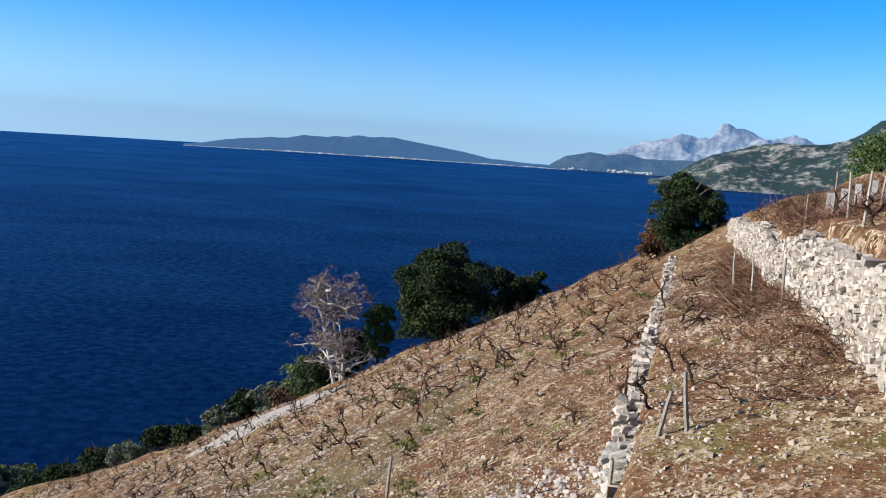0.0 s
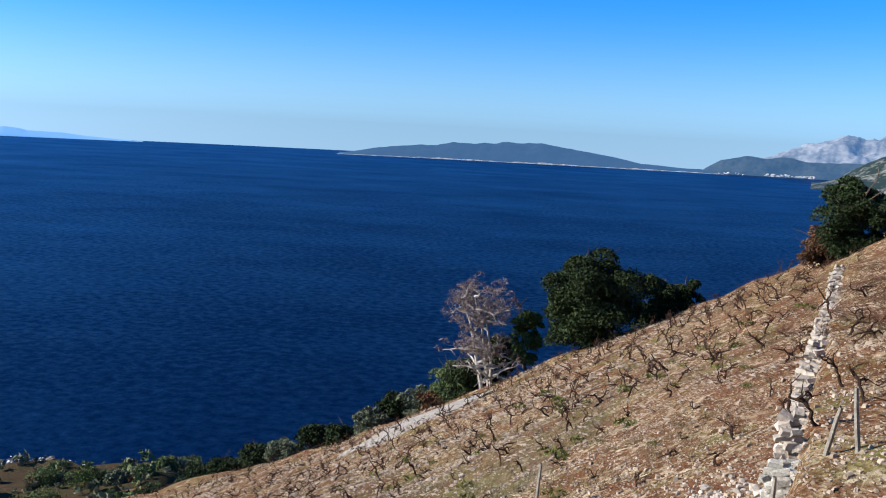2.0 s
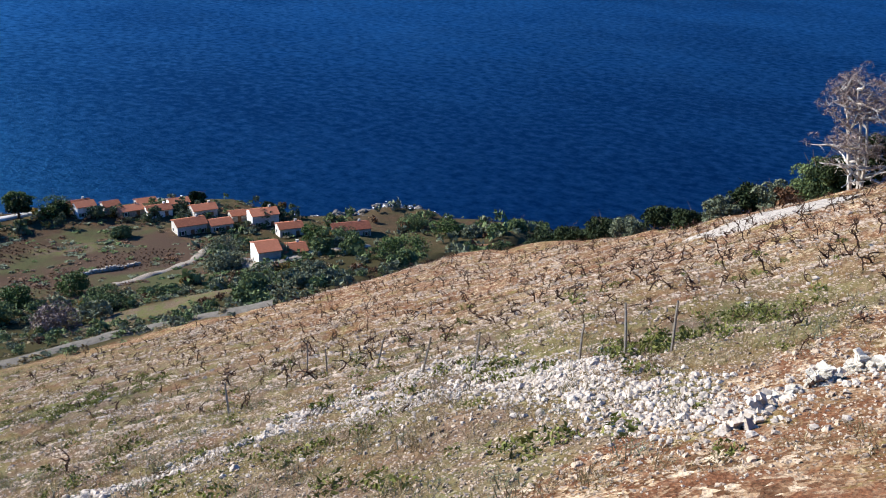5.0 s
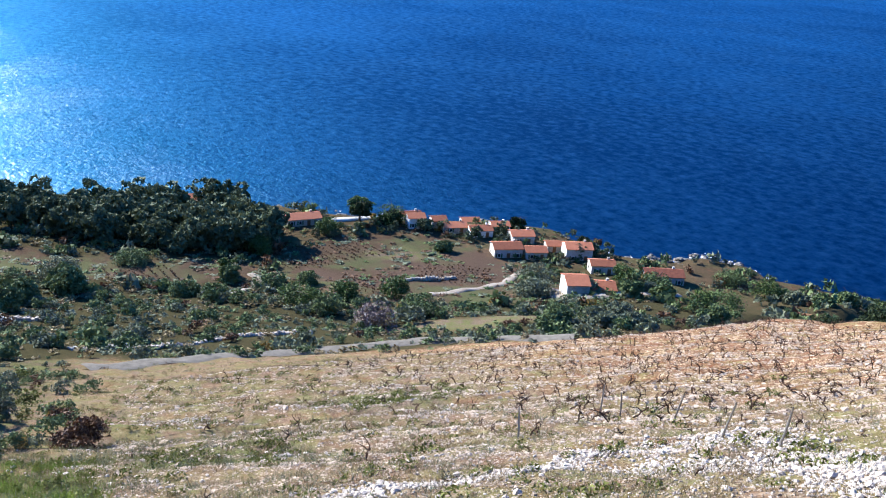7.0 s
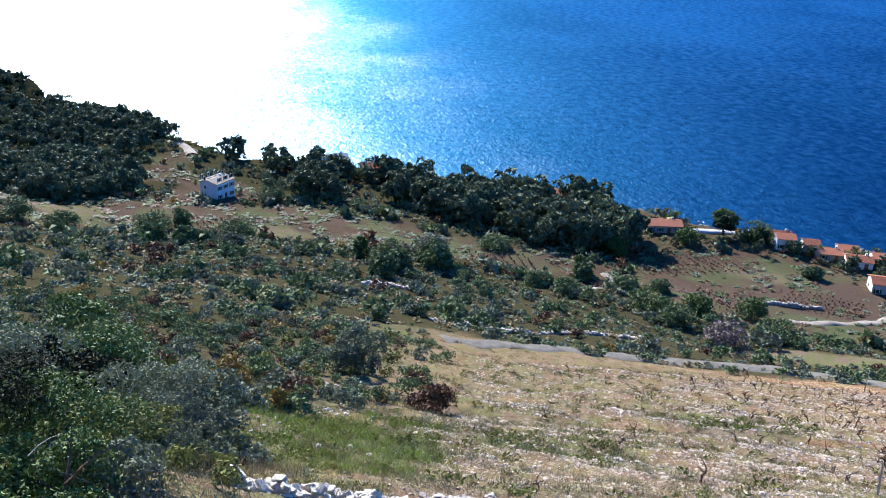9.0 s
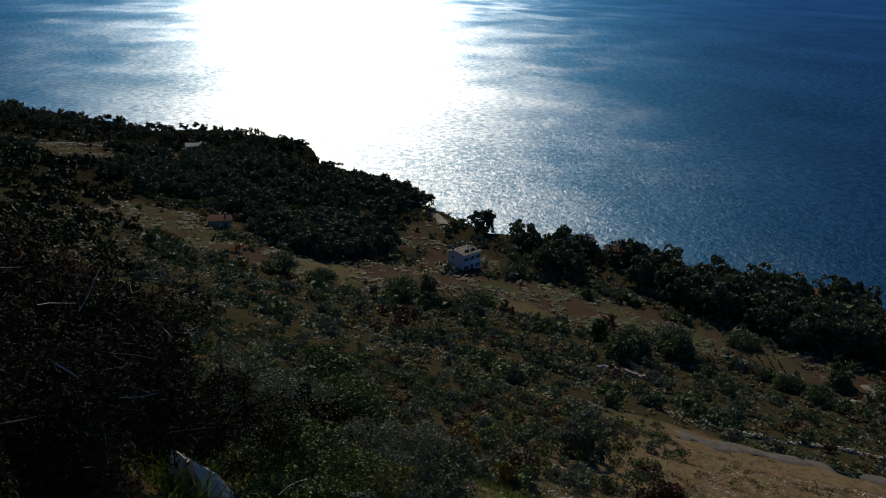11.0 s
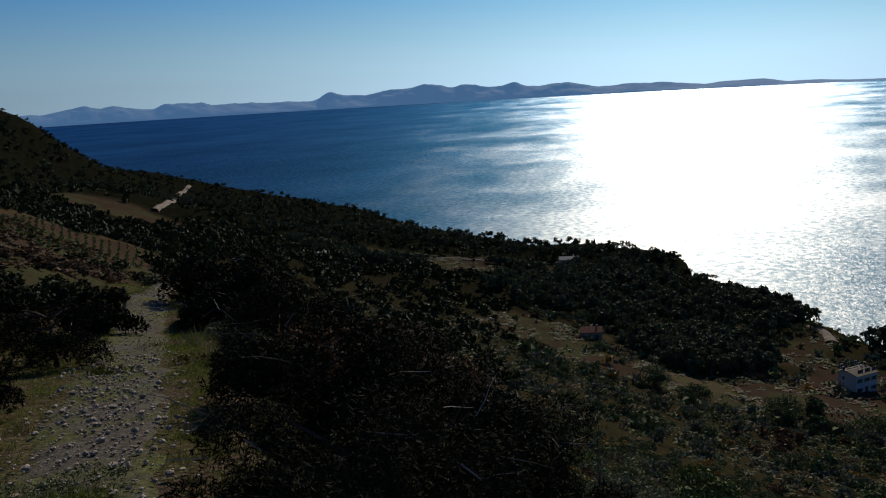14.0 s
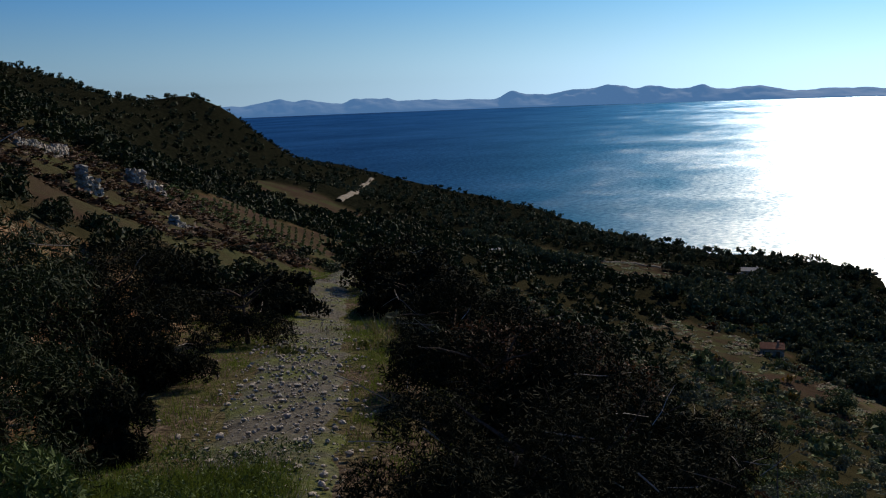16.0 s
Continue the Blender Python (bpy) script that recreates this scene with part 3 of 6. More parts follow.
def shard(r):
    """A blunt angular stone with a broken top."""
    t = np.sort(r.uniform(0, 6.283, 5))
    low = np.stack([np.cos(t), np.sin(t) * 0.8, t * 0], -1) * 0.5 * r.uniform(0.8, 1.2, (5, 1))
    high = low * r.uniform(0.45, 0.85, (5, 1)) + np.array([0, 0, 0.4]) * r.uniform(0.6, 1.2, (5, 1))
    v = np.concatenate([low, high, [[0, 0, 0.42]]])
    f = [[i, (i + 1) % 5, 5 + i] for i in range(5)] + [[(i + 1) % 5, 5 + (i + 1) % 5, 5 + i] for i in range(5)] + [[5 + i, 5 + (i + 1) % 5, 10] for i in range(5)]
    return v, np.array(f)


def block(r, w, d, h, rough=0.09):
    """A rough-hewn wall stone."""
    v = np.array([[x, y, z] for x in (-0.5, 0.5) for y in (-0.5, 0.5) for z in (-0.5, 0.5)], float)
    chip = r.uniform(0.1, 0.26, (8, 3))
    corner = []
    for i in range(8):
        for ax in range(3):
            p = v[i].copy()
            p[ax] *= 1 - 2 * chip[i, ax]
            corner.append(p)
    bm = bmesh.new()
    for p in corner:
        bm.verts.new((np.array(p) + r.normal(0, rough * 0.5, 3)) * (w, d, h))
    res = bmesh.ops.convex_hull(bm, input=bm.verts)
    bmesh.ops.delete(bm, geom=[g for g in res["geom_interior"] if isinstance(g, bmesh.types.BMVert)], context="VERTS")
    bmesh.ops.triangulate(bm, faces=bm.faces)
    bm.verts.index_update()
    out = np.array([w_.co[:] for w_ in bm.verts]), np.array([[w_.index for w_ in q.verts] for q in bm.faces])
    bm.free()
    return out


# ---- materials of things ----
def foliage(name, dark, mid, light, shine=0.15, through_light=0.1):
    """Leaves, each spray with a tone of its own."""
    k = Mat(name, 0.75, shine)
    geo = k.t.nodes.new("ShaderNodeNewGeometry")
    c = k.ramp(geo.outputs["Random Per Island"], (0.0, dark), (0.55, mid), (1.0, light))
    c = k.mix(k.ramp(k.noise(0.35, 2.0, 0.5, geo.outputs["Position"]), (0.35, (0, 0, 0)), (0.7, (0.6, 0.6, 0.6))), c, tuple(q * 0.5 for q in mid))
    k.color(c)
    tr = k.node("ShaderNodeBsdfTranslucent")
    k.link(c, tr.inputs["Color"])
    both = k.node("ShaderNodeMixShader", Fac=through_light)
    k.link(k.b.outputs[0], both.inputs[1])
    k.link(tr.outputs[0], both.inputs[2])
    k.link(both.outputs[0], k.t.nodes["Material Output"].inputs["Surface"])
    return k.m


# pine needles; also scrub whose backlit shade is put into the colour
PINE_AND_SHADED_LEAF = foliage("pine_needles", (0.0096, 0.016, 0.0064), (0.0208, 0.0336, 0.0112), (0.0448, 0.0624, 0.0208), 0.1, 0.06)
MAQUIS = foliage("evergreen_scrub_leaves", (0.0575, 0.0805, 0.0345), (0.0978, 0.132, 0.054), (0.149, 0.184, 0.0782), 0.05, 0.08)
# paler than the single pines: side light and haze are in the colour
WOOD_LEAF = foliage("pine_wood_leaves", (0.0504, 0.0648, 0.0384), (0.084, 0.106, 0.0552), (0.126, 0.146, 0.0768), 0.05, 0.08)
# bushes seen against the sun: their shade is in this leaf colour
SHADED_LEAF = foliage("dark_heath_leaves", (0.011, 0.014, 0.007), (0.018, 0.021, 0.011), (0.03, 0.03, 0.016), 0.02, 0.03)
OLIVE = foliage("grey_green_leaves", (0.0728, 0.0862, 0.0515), (0.123, 0.14, 0.0874), (0.185, 0.202, 0.134), 0.05, 0.1)
BRIGHT = foliage("fresh_green_leaves", (0.055, 0.065, 0.014), (0.11, 0.12, 0.03), (0.19, 0.19, 0.06), 0.05, 0.15)
MIDGREEN = foliage("mid_green_leaves", (0.025, 0.0438, 0.0125), (0.0625, 0.1, 0.025), (0.125, 0.175, 0.05))
GRASS_BLADE = foliage("fresh_grass_blades", (0.05, 0.075, 0.012), (0.1, 0.14, 0.022), (0.17, 0.22, 0.045), 0.05, 0.35)
AUTUMN = foliage("yellowing_leaves", (0.12, 0.07, 0.015), (0.22, 0.14, 0.028), (0.32, 0.23, 0.06))
RUST = foliage("brown_dead_leaves", (0.039, 0.0195, 0.00936), (0.0936, 0.0468, 0.0234), (0.172, 0.0936, 0.0468))
STRAW = foliage("dry_grass_blades", (0.09, 0.065, 0.03), (0.18, 0.135, 0.065), (0.29, 0.235, 0.13), 0.1, 0.15)
TWIG = foliage("dead_twigs", (0.09, 0.065, 0.055), (0.17, 0.125, 0.11), (0.27, 0.21, 0.19), 0.2, 0.05)
PRUNED = foliage("red_brown_canes", (0.078, 0.0351, 0.0195), (0.156, 0.078, 0.0468), (0.25, 0.148, 0.0936), 0.2, 0.05)
BARK = mottled("dark_bark", (0.035, 0.025, 0.018), (0.13, 0.095, 0.07), 6.0, 0.95, 0.02, objects=0.3)
VINE_BARK = mottled("vine_bark", (0.014, 0.008, 0.006), (0.055, 0.032, 0.022), 14.0, 0.95, 0.01, objects=0.3)
BLEACHED = mottled("bleached_dead_wood", (0.234, 0.203, 0.172), (0.452, 0.413, 0.367), 3.0, 0.85, 0.01)
STAKE = mottled("weathered_stake_wood", (0.125, 0.101, 0.078), (0.328, 0.296, 0.25), 5.0, 0.9, 0.01, objects=0.4)


def island_stone(name, dark, light):
    k = Mat(name, 0.92, 0.15)
    geo = k.t.nodes.new("ShaderNodeNewGeometry")
    c = k.ramp(geo.outputs["Random Per Island"], (0.0, dark), (0.6, light), (1.0, tuple(min(0.85, q * 1.25) for q in light)))
    grain = k.noise(12.0, 4.0, 0.65, geo.outputs["Position"])
    k.color(k.mix(0.55, c, k.ramp(grain, (0.3, tuple(q * 0.45 for q in light)), (0.7, light)), "MIX"))
    k.bump(grain, 0.03)
    return k.m


RUBBLE = island_stone("limestone_rubble", (0.16, 0.125, 0.1), (0.43, 0.37, 0.305))
SOILSTONE = island_stone("earthy_stones", (0.11, 0.072, 0.048), (0.37, 0.29, 0.215))
ROOF = mottled("terracotta_roof", (0.15, 0.05, 0.028), (0.36, 0.135, 0.07), 1.6, 0.85, 0.02, 9.0, objects=0.55)
OLD_ROOF = mottled("old_brown_roof", (0.1, 0.035, 0.022), (0.22, 0.08, 0.045), 1.6, 0.85, 0.02, 9.0)
# toned down so that house fronts turned from the sun read as shaded
PLASTER = mottled("pale_plaster", (0.281, 0.257, 0.226), (0.468, 0.445, 0.406), 0.5, 0.9, 0.01, objects=0.3)
WHITEWASH = mottled("white_plaster", (0.562, 0.554, 0.53), (0.655, 0.647, 0.624), 0.4, 0.85, 0.005)
HOUSE_STONE = mottled("old_stone_masonry", (0.203, 0.172, 0.14), (0.39, 0.359, 0.304), 2.2, 0.95, 0.03)
GLASS = Mat("dark_window_glass", 0.15, 0.6).color((0.02, 0.025, 0.03)).m
SHUTTER = mottled("green_shutters", (0.03, 0.07, 0.04), (0.06, 0.11, 0.06), 2.0, 0.7, objects=0.3)
DOORWOOD = mottled("brown_door_wood", (0.09, 0.045, 0.02), (0.2, 0.1, 0.05), 3.0, 0.7)
ASPHALT = mottled("worn_grey_road", (0.075, 0.068, 0.058), (0.14, 0.126, 0.107), 0.8, 0.95, 0.02, 9.0, 0.0)
GRAVEL = mottled("grey_gravel", (0.16, 0.14, 0.12), (0.35, 0.31, 0.265), 2.5, 0.95, 0.05, 6.0)
TRACK = mottled("pale_dirt_track", (0.13, 0.105, 0.082), (0.26, 0.222, 0.178), 0.5, 0.95, 0.03, 8.0)
CONCRETE = mottled("weathered_concrete", (0.234, 0.226, 0.218), (0.406, 0.398, 0.382), 2.0, 0.9, 0.01, objects=0.3)


def strip(name, line, width, mat, label, category, lift=0.06, cross=7, per=1.5, level=True, ragged=0.0):
    """A road or path over the ground along (x, y) points."""
    p = np.array(line, float)
    seg = np.concatenate([[0], np.cumsum(np.hypot(*np.diff(p, axis=0).T))])
    s = np.linspace(0, seg[-1], max(4, int(seg[-1] / per)))
    k = np.hanning(9)
    c = np.stack([np.convolve(np.pad(np.interp(s, seg, p[:, i]), 4, mode="edge"), k / k.sum(), "valid") for i in (0, 1)], -1)
    d = np.gradient(c, axis=0)
    d /= np.linalg.norm(d, axis=1)[:, None]
    w = np.linspace(-0.5, 0.5, cross)
    wide = width * (1 + 0.05 * np.sin(s * 0.37) + 0.05 * np.sin(s * 0.83 + 1) + ragged * (np.sin(s * 2.1) + np.sin(s * 3.7 + 2) + np.sin(s * 6.1 + 1)))
    X = c[:, :1] - d[:, 1:] * w[None] * wide[:, None]
    Y = c[:, 1:] + d[:, :1] * w[None] * wide[:, None]
    Z = ground(X, Y)
    if level:
        Z = np.maximum(Z, Z.max(1, keepdims=True) * 0.6 + Z * 0.4)
    Z = Z + lift * (1 - (2 * np.abs(w)) ** 4)[None] - 0.05 * (np.abs(w) == 0.5)
    return tagged(mesh_grid(name, X, Y, Z, mat), label, category, kind="structure")


# ---- dry stone walls ----
BLOCKS = [mesh_np("stone", *block(rng, 1, 1, 1), STONE) for _ in range(14)]
WEATHERED = mottled("lichened_grey_limestone", (0.17, 0.15, 0.125), (0.46, 0.43, 0.37), 4.0, 0.95, 0.03, objects=0.4)
GREY_BLOCKS = [mesh_np("stone", *block(rng, 1, 1, 1), WEATHERED) for _ in range(10)]


def rough_cube(r):
    """A cheap wall stone: a box with shifted corners."""
    v = np.array([[x, y, z] for x in (-0.5, 0.5) for y in (-0.5, 0.5) for z in (-0.5, 0.5)], float) * r.uniform(0.72, 1.05, (8, 3))
    q = np.array([[0, 1, 3, 2], [4, 6, 7, 5], [0, 4, 5, 1], [2, 3, 7, 6], [0, 2, 6, 4], [1, 5, 7, 3]])
    return v, np.concatenate([q[:, :3], q[:, [0, 2, 3]]])


BLOCK_SHAPES = [rough_cube(rng) for _ in range(14)]


def stone_wall(line, height0, height1, label, singles, thick=0.45, size=0.26, loose=1.0, ragged=0.12, sink=0.25, blocks=None):
    """A dry wall of separate stones along (x, y) points; the first `singles` stones are objects of their own."""
    p = np.array(line, float)
    seg = np.concatenate([[0], np.cumsum(np.hypot(*np.diff(p, axis=0).T))])
    L = seg[-1]
    at = lambda s: (np.interp(s, seg, p[:, 0]), np.interp(s, seg, p[:, 1]))
    wall = new("dry_stone_wall")
    tagged(wall, label, "stone wall", "dry stone walls")
    ox, oy = at(0)
    wall.matrix_world = pose(float(ox), float(oy), float(ground(ox, oy)))
    inv = wall.matrix_world.inverted()
    n = max(3, int(L / 0.7))
    S = np.linspace(0, L, n)
    xs, ys = at(S)
    dx, dy = np.gradient(xs), np.gradient(ys)
    q = np.hypot(dx, dy)
    nx, ny = -dy / q, dx / q
    base = np.minimum(ground(xs + nx * 0.3, ys + ny * 0.3), ground(xs - nx * 0.3, ys - ny * 0.3)) - sink
    hh = (height0 + (height1 - height0) * S / L) + sink
    half = thick * 0.36
    X = np.stack([xs - nx * half, xs - nx * half, xs + nx * half, xs + nx * half], 0)
    Y = np.stack([ys - ny * half, ys - ny * half, ys + ny * half, ys + ny * half], 0)
    Z = np.stack([base, base + hh * 0.93, base + hh * 0.93, base], 0)
    core = mesh_grid("core", X, Y, Z, SOILSTONE)
    core.parent, core.matrix_parent_inverse = wall, inv
    tagged(core, "earth and small stones between the facing")
    cells = []
    s = 0.0
    col = 0
    while s < L:
        wcol = size * rng.uniform(0.7, 1.6)
        i = s + wcol / 2
        hx, hy = at(min(i, L))
        b = float(np.interp(i, S, base))
        top = b + float(np.interp(i, S, hh)) * (1 + rng.normal(0, ragged * 0.5))
        z = b
        while z < top:
            hgt = size * rng.uniform(0.45, 1.0)
            for face in (-1, 1):
                cells.append((i + rng.normal(0, 0.03), face, z + hgt / 2, wcol * rng.uniform(0.85, 1.12), hgt * rng.uniform(0.95, 1.15)))
            z += hgt * 0.92
        s += wcol * 0.9
    rest = []
    done = 0
    for i, face, z, w, h in cells:
        x, y = at(min(i, L))
        ux, uy = np.interp(i, S, nx), np.interp(i, S, ny)
        off = face * (thick * 0.5 - 0.11) + rng.normal(0, 0.035 * loose)
        m = pose(float(x + ux * off), float(y + uy * off), z, rng.normal(0, 9 * loose), rng.normal(0, 9 * loose), math.degrees(math.atan2(-ux, uy)) + rng.normal(0, 14 * loose)) @ Matrix.Diagonal((w, thick * rng.uniform(0.45, 0.75), h * rng.uniform(0.85, 1.25), 1))
        if done < singles:
            o = new("stone", (blocks or BLOCKS)[rng.integers(len(blocks or BLOCKS))])
            o.parent = wall
            o.matrix_basis = inv @ m
            done += 1
        else:
            v, f = BLOCK_SHAPES[rng.integers(len(BLOCK_SHAPES))]
            mm = np.array(inv @ m)
            rest.append((v @ mm[:3, :3].T + mm[:3, 3], f))
    if rest:
        o = part("stonework", join(*rest), RUBBLE, wall, "joined run of pale limestone blocks")
        o["kind"] = "stuff"
    return wall


# ---- vines ----
def vine_shape(r, tall=1.0):
    """A gnarled bush vine: a short crooked trunk, spreading bent arms and cut-back spurs."""
    pcs = []
    trunk = wander(r, (0, 0, -0.08), (r.normal(0, 0.45), r.normal(0, 0.45), 1), tall * r.uniform(0.45, 0.7), 6, 0.45)
    pcs.append(tube(trunk, [0.052, 0.04, 0.036, 0.04, 0.034, 0.036, 0.044], 5))
    for _ in range(r.integers(3, 5)):
        a = r.uniform(0, 6.283)
        arm = wander(r, trunk[-1], (math.cos(a), math.sin(a), r.uniform(0.0, 0.8)), tall * r.uniform(0.35, 0.75), 4, 0.5)
        arm_pieces = [tube(arm, [0.031, 0.026, 0.023, 0.021, 0.012], 4)]
        for _ in range(r.integers(1, 4)):
            b = r.uniform(0, 6.283)
            arm_pieces.append(tube(wander(r, arm[r.integers(2, 5)], (math.cos(b), math.sin(b), 0.9), r.uniform(0.15, 0.4), 2, 0.35), [0.014, 0.01, 0.005], 3))
        pcs.append(join(*arm_pieces))
    return pcs


VINE_PIECES = [vine_shape(rng) for _ in range(12)]
VINES = [join(*pcs) for pcs in VINE_PIECES]
VINE_MESHES = [[mesh_np("trunk" if i == 0 else "arm", v, f, VINE_BARK) for i, (v, f) in enumerate(pcs)] for pcs in VINE_PIECES]


def to_xy(u, v):
    return -u * np.sin(SEAWARD) - v * np.cos(SEAWARD), u * np.cos(SEAWARD) - v * np.sin(SEAWARD)


uu, vv = np.meshgrid(np.arange(3, 84, 1.6), np.arange(-69, 1, 1.5), indexing="ij")
uu, vv = (uu + rng.normal(0, 0.25, uu.shape)).ravel(), (vv + rng.normal(0, 0.25, vv.shape)).ravel()
vx, vy = to_xy(uu, vv)
weedy = np.maximum(smooth(vv, -27, -9) * 0.85 + 0.06, 0.25 * (uu > 30))
ok = (rng.uniform(0, 1, len(uu)) > weedy) & (np.hypot(vx, vy) > 15) & (np.abs(beside(vx, vy, WALL_LOWER)[0]) > 0.5) & (beside(vx, vy, WALL_UPPER)[0] < -0.6)
ok &= ~((uu > 14) & (uu < 24) & (vv > -19) & (vv < -4) & (rng.uniform(0, 1, len(uu)) < 0.7))
vx, vy, uu, vv = vx[ok], vy[ok], uu[ok], vv[ok]
# the upper terrace too
near = (uu < 26) & (vv > -34)
idx = np.where(near)[0][:290]
for i in idx:
    o = new("grapevine")
    o.matrix_world = pose(vx[i], vy[i], float(ground(vx[i], vy[i])), 0, 0, rng.uniform(0, 360)) @ Matrix.Scale(rng.uniform(0.68, 1.05) * (0.62 if vv[i] > -27 else 1), 4)
    for me in VINE_MESHES[rng.integers(len(VINE_MESHES))]:
        part(me.name.split(".")[0], me, VINE_BARK, o)
    tagged(o, "bare gnarled old grapevine stock in stony soil", "grapevine", "vines of the slope")
far = np.setdiff1d(np.arange(len(vx)), idx)
stuff("vineyard_vines", spread(VINES, vx[far], vy[far], rng.uniform(0.68, 1.05, len(far))), VINE_BARK, "rows of bare old bush vines down the slope", "vineyard")


# ---- trees of the slope ----
def limbs(r, base, tall, spread_out, count, thick, sides=6):
    """A trunk and its limbs, as tapered tubes; gives the tips too."""
    trunk = wander(r, base, (r.normal(0, 0.08), r.normal(0, 0.08), 1), tall, 6, 0.08)
    pcs = [tube(trunk, np.linspace(thick, thick * 0.25, 7), sides)]
    tips = [trunk[-1]]
    for i in range(count):
        k = r.integers(2, 7)
        a = i * 2.4 + r.normal(0, 0.3)
        arm = wander(r, trunk[k], (math.cos(a), math.sin(a), r.uniform(0.1, 0.9)), spread_out * r.uniform(0.6, 1.1), 4, 0.16)
        pcs.append(tube(arm, np.linspace(thick * 0.4, thick * 0.08, 5), 4))
        tips += [arm[2], arm[-1]]
    return join(*pcs), tips


def leafy_tree(name, x, y, tall, wide, leaf, label, category="tree", count=4000, size=0.22, trunk_part=0.3, seed=1, flat=0.8, group="", sink=0.1):
    """A tree with a crown of many uneven clumps; sized in metres to fit the camera's view."""
    r = np.random.default_rng(seed)
    t = thing(name, x, y, r.uniform(0, 360), 1, label, category, group, sink)
    wood, tips = limbs(r, (0, 0, 0), tall * 0.8, wide * 0.42, 9, tall * 0.022 + 0.03)
    part("trunk", wood, BARK, t, "dark bark")
    blobs = []
    for _ in range(60):
        a, q = r.uniform(0, 6.283), math.sqrt(r.uniform(0, 1)) * wide * 0.37
        zc = tall * (trunk_part + (1 - trunk_part) * r.uniform(0.1 if trunk_part else 0.02, 0.86) * (1 - 0.35 * (q / (wide * 0.4)) ** 2))
        s = wide * r.uniform(0.1, 0.19)
        blobs.append((q * math.cos(a), q * math.sin(a), zc, s, s, s * flat))
    part("crown", leaves(r, blobs, count, size), leaf, t)
    return t


def dead_tree(x, y, tall, wide, seed=3):
    r = np.random.default_rng(seed)
    t = thing("dead_tree", x, y, 0, 1, "bleached dead pine with pale bare branches and withered twigs", "tree", sink=0.1)
    pcs, twigs = [], []
    for stem in range(3):
        trunk = wander(r, (r.normal(0, 0.25), r.normal(0, 0.25), 0), (r.normal(0, 0.18), r.normal(0, 0.18), 1), tall * r.uniform(0.75, 0.95), 7, 0.1)
        pcs.append(tube(trunk, np.linspace(0.2, 0.05, 8), 6))
        for i in range(14):
            k = r.integers(1, 8)
            a = r.uniform(0, 6.283)
            arm = wander(r, trunk[k], (math.cos(a), math.sin(a), r.uniform(0.0, 0.8)), wide * 0.5 * (1.15 - 0.07 * k) * r.uniform(0.6, 1), 5, 0.2)
            pcs.append(tube(arm, np.linspace(0.13, 0.04, 6), 4))
            for j in range(9):
                b = r.uniform(0, 6.283)
                tw = wander(r, arm[r.integers(2, 6)], (math.cos(b), math.sin(b), r.uniform(-0.1, 0.8)), r.uniform(0.5, 1.3), 3, 0.3)
                pcs.append(tube(tw, [0.025, 0.018, 0.012, 0.006], 3))
                twigs.append((*tw[-1], 0.45, 0.45, 0.4))
    part("trunk", join(*pcs), BLEACHED, t, "bleached grey-white wood")
    high = [b for b in twigs if b[2] > tall * 0.3]
    part("withered_growth", leaves(r, high, 8000, 0.045, 6.0), TWIG, t, "withered pinkish-brown twigs")
    return t


def place(az, d):
    return polar(az, d)


dead_tree(*place(6.3, 77), 9.8, 8.4)
leafy_tree("pine_tree", *place(5.4, 82), 6.6, 3.4, PINE_AND_SHADED_LEAF, "dark young pine behind the dead tree", "pine", 12000, 0.11, 0.0, 19)
leafy_tree("shrub", *place(7.4, 80), 3.6, 4.0, PINE_AND_SHADED_LEAF, "dark evergreen shrub behind the dead tree", "shrub", 9000, 0.11, 0.0, 20)
leafy_tree("pine_tree", *place(-0.2, 73), 8.2, 8.8, PINE_AND_SHADED_LEAF, "dense dark green pine on the vineyard edge", "pine", 42000, 0.12, 0.0, 11)
leafy_tree("pine_tree", *place(3.8, 78), 7.0, 3.0, MIDGREEN, "slim young green pine beside the dead tree", "pine", 12000, 0.1, 0.02, 12)
leafy_tree("pine_tree", *place(-4.2, 78), 5.8, 4.6, PINE_AND_SHADED_LEAF, "small dark pine on the slope edge", "pine", 14000, 0.11, 0.0, 13)
leafy_tree("pine_tree", *place(-5.9, 79), 4.4, 3.2, PINE_AND_SHADED_LEAF, "small dark pine on the slope edge", "pine", 9000, 0.11, 0.0, 14)
leafy_tree("shrub", *place(8.3, 81), 4.5, 5.0, MAQUIS, "dark evergreen shrub under the dead tree", "shrub", 11000, 0.11, 0.0, 15)
leafy_tree("holm_oak", *place(-14.9, 63), 5.4, 5.6, PINE_AND_SHADED_LEAF, "rounded dark holm oak at the terrace end", "tree", 30000, 0.09, 0.0, 16)
leafy_tree("shrub", *place(-13.3, 64), 3.0, 3.4, RUST, "brown withered shrub beside the oak", "shrub", 9000, 0.09, 0.0, 17)
leafy_tree("pine_tree", *place(-25.1, 60), 4.2, 5.0, MIDGREEN, "mid-green pine above the upper terrace", "pine", 12000, 0.09, 0.0, 18)
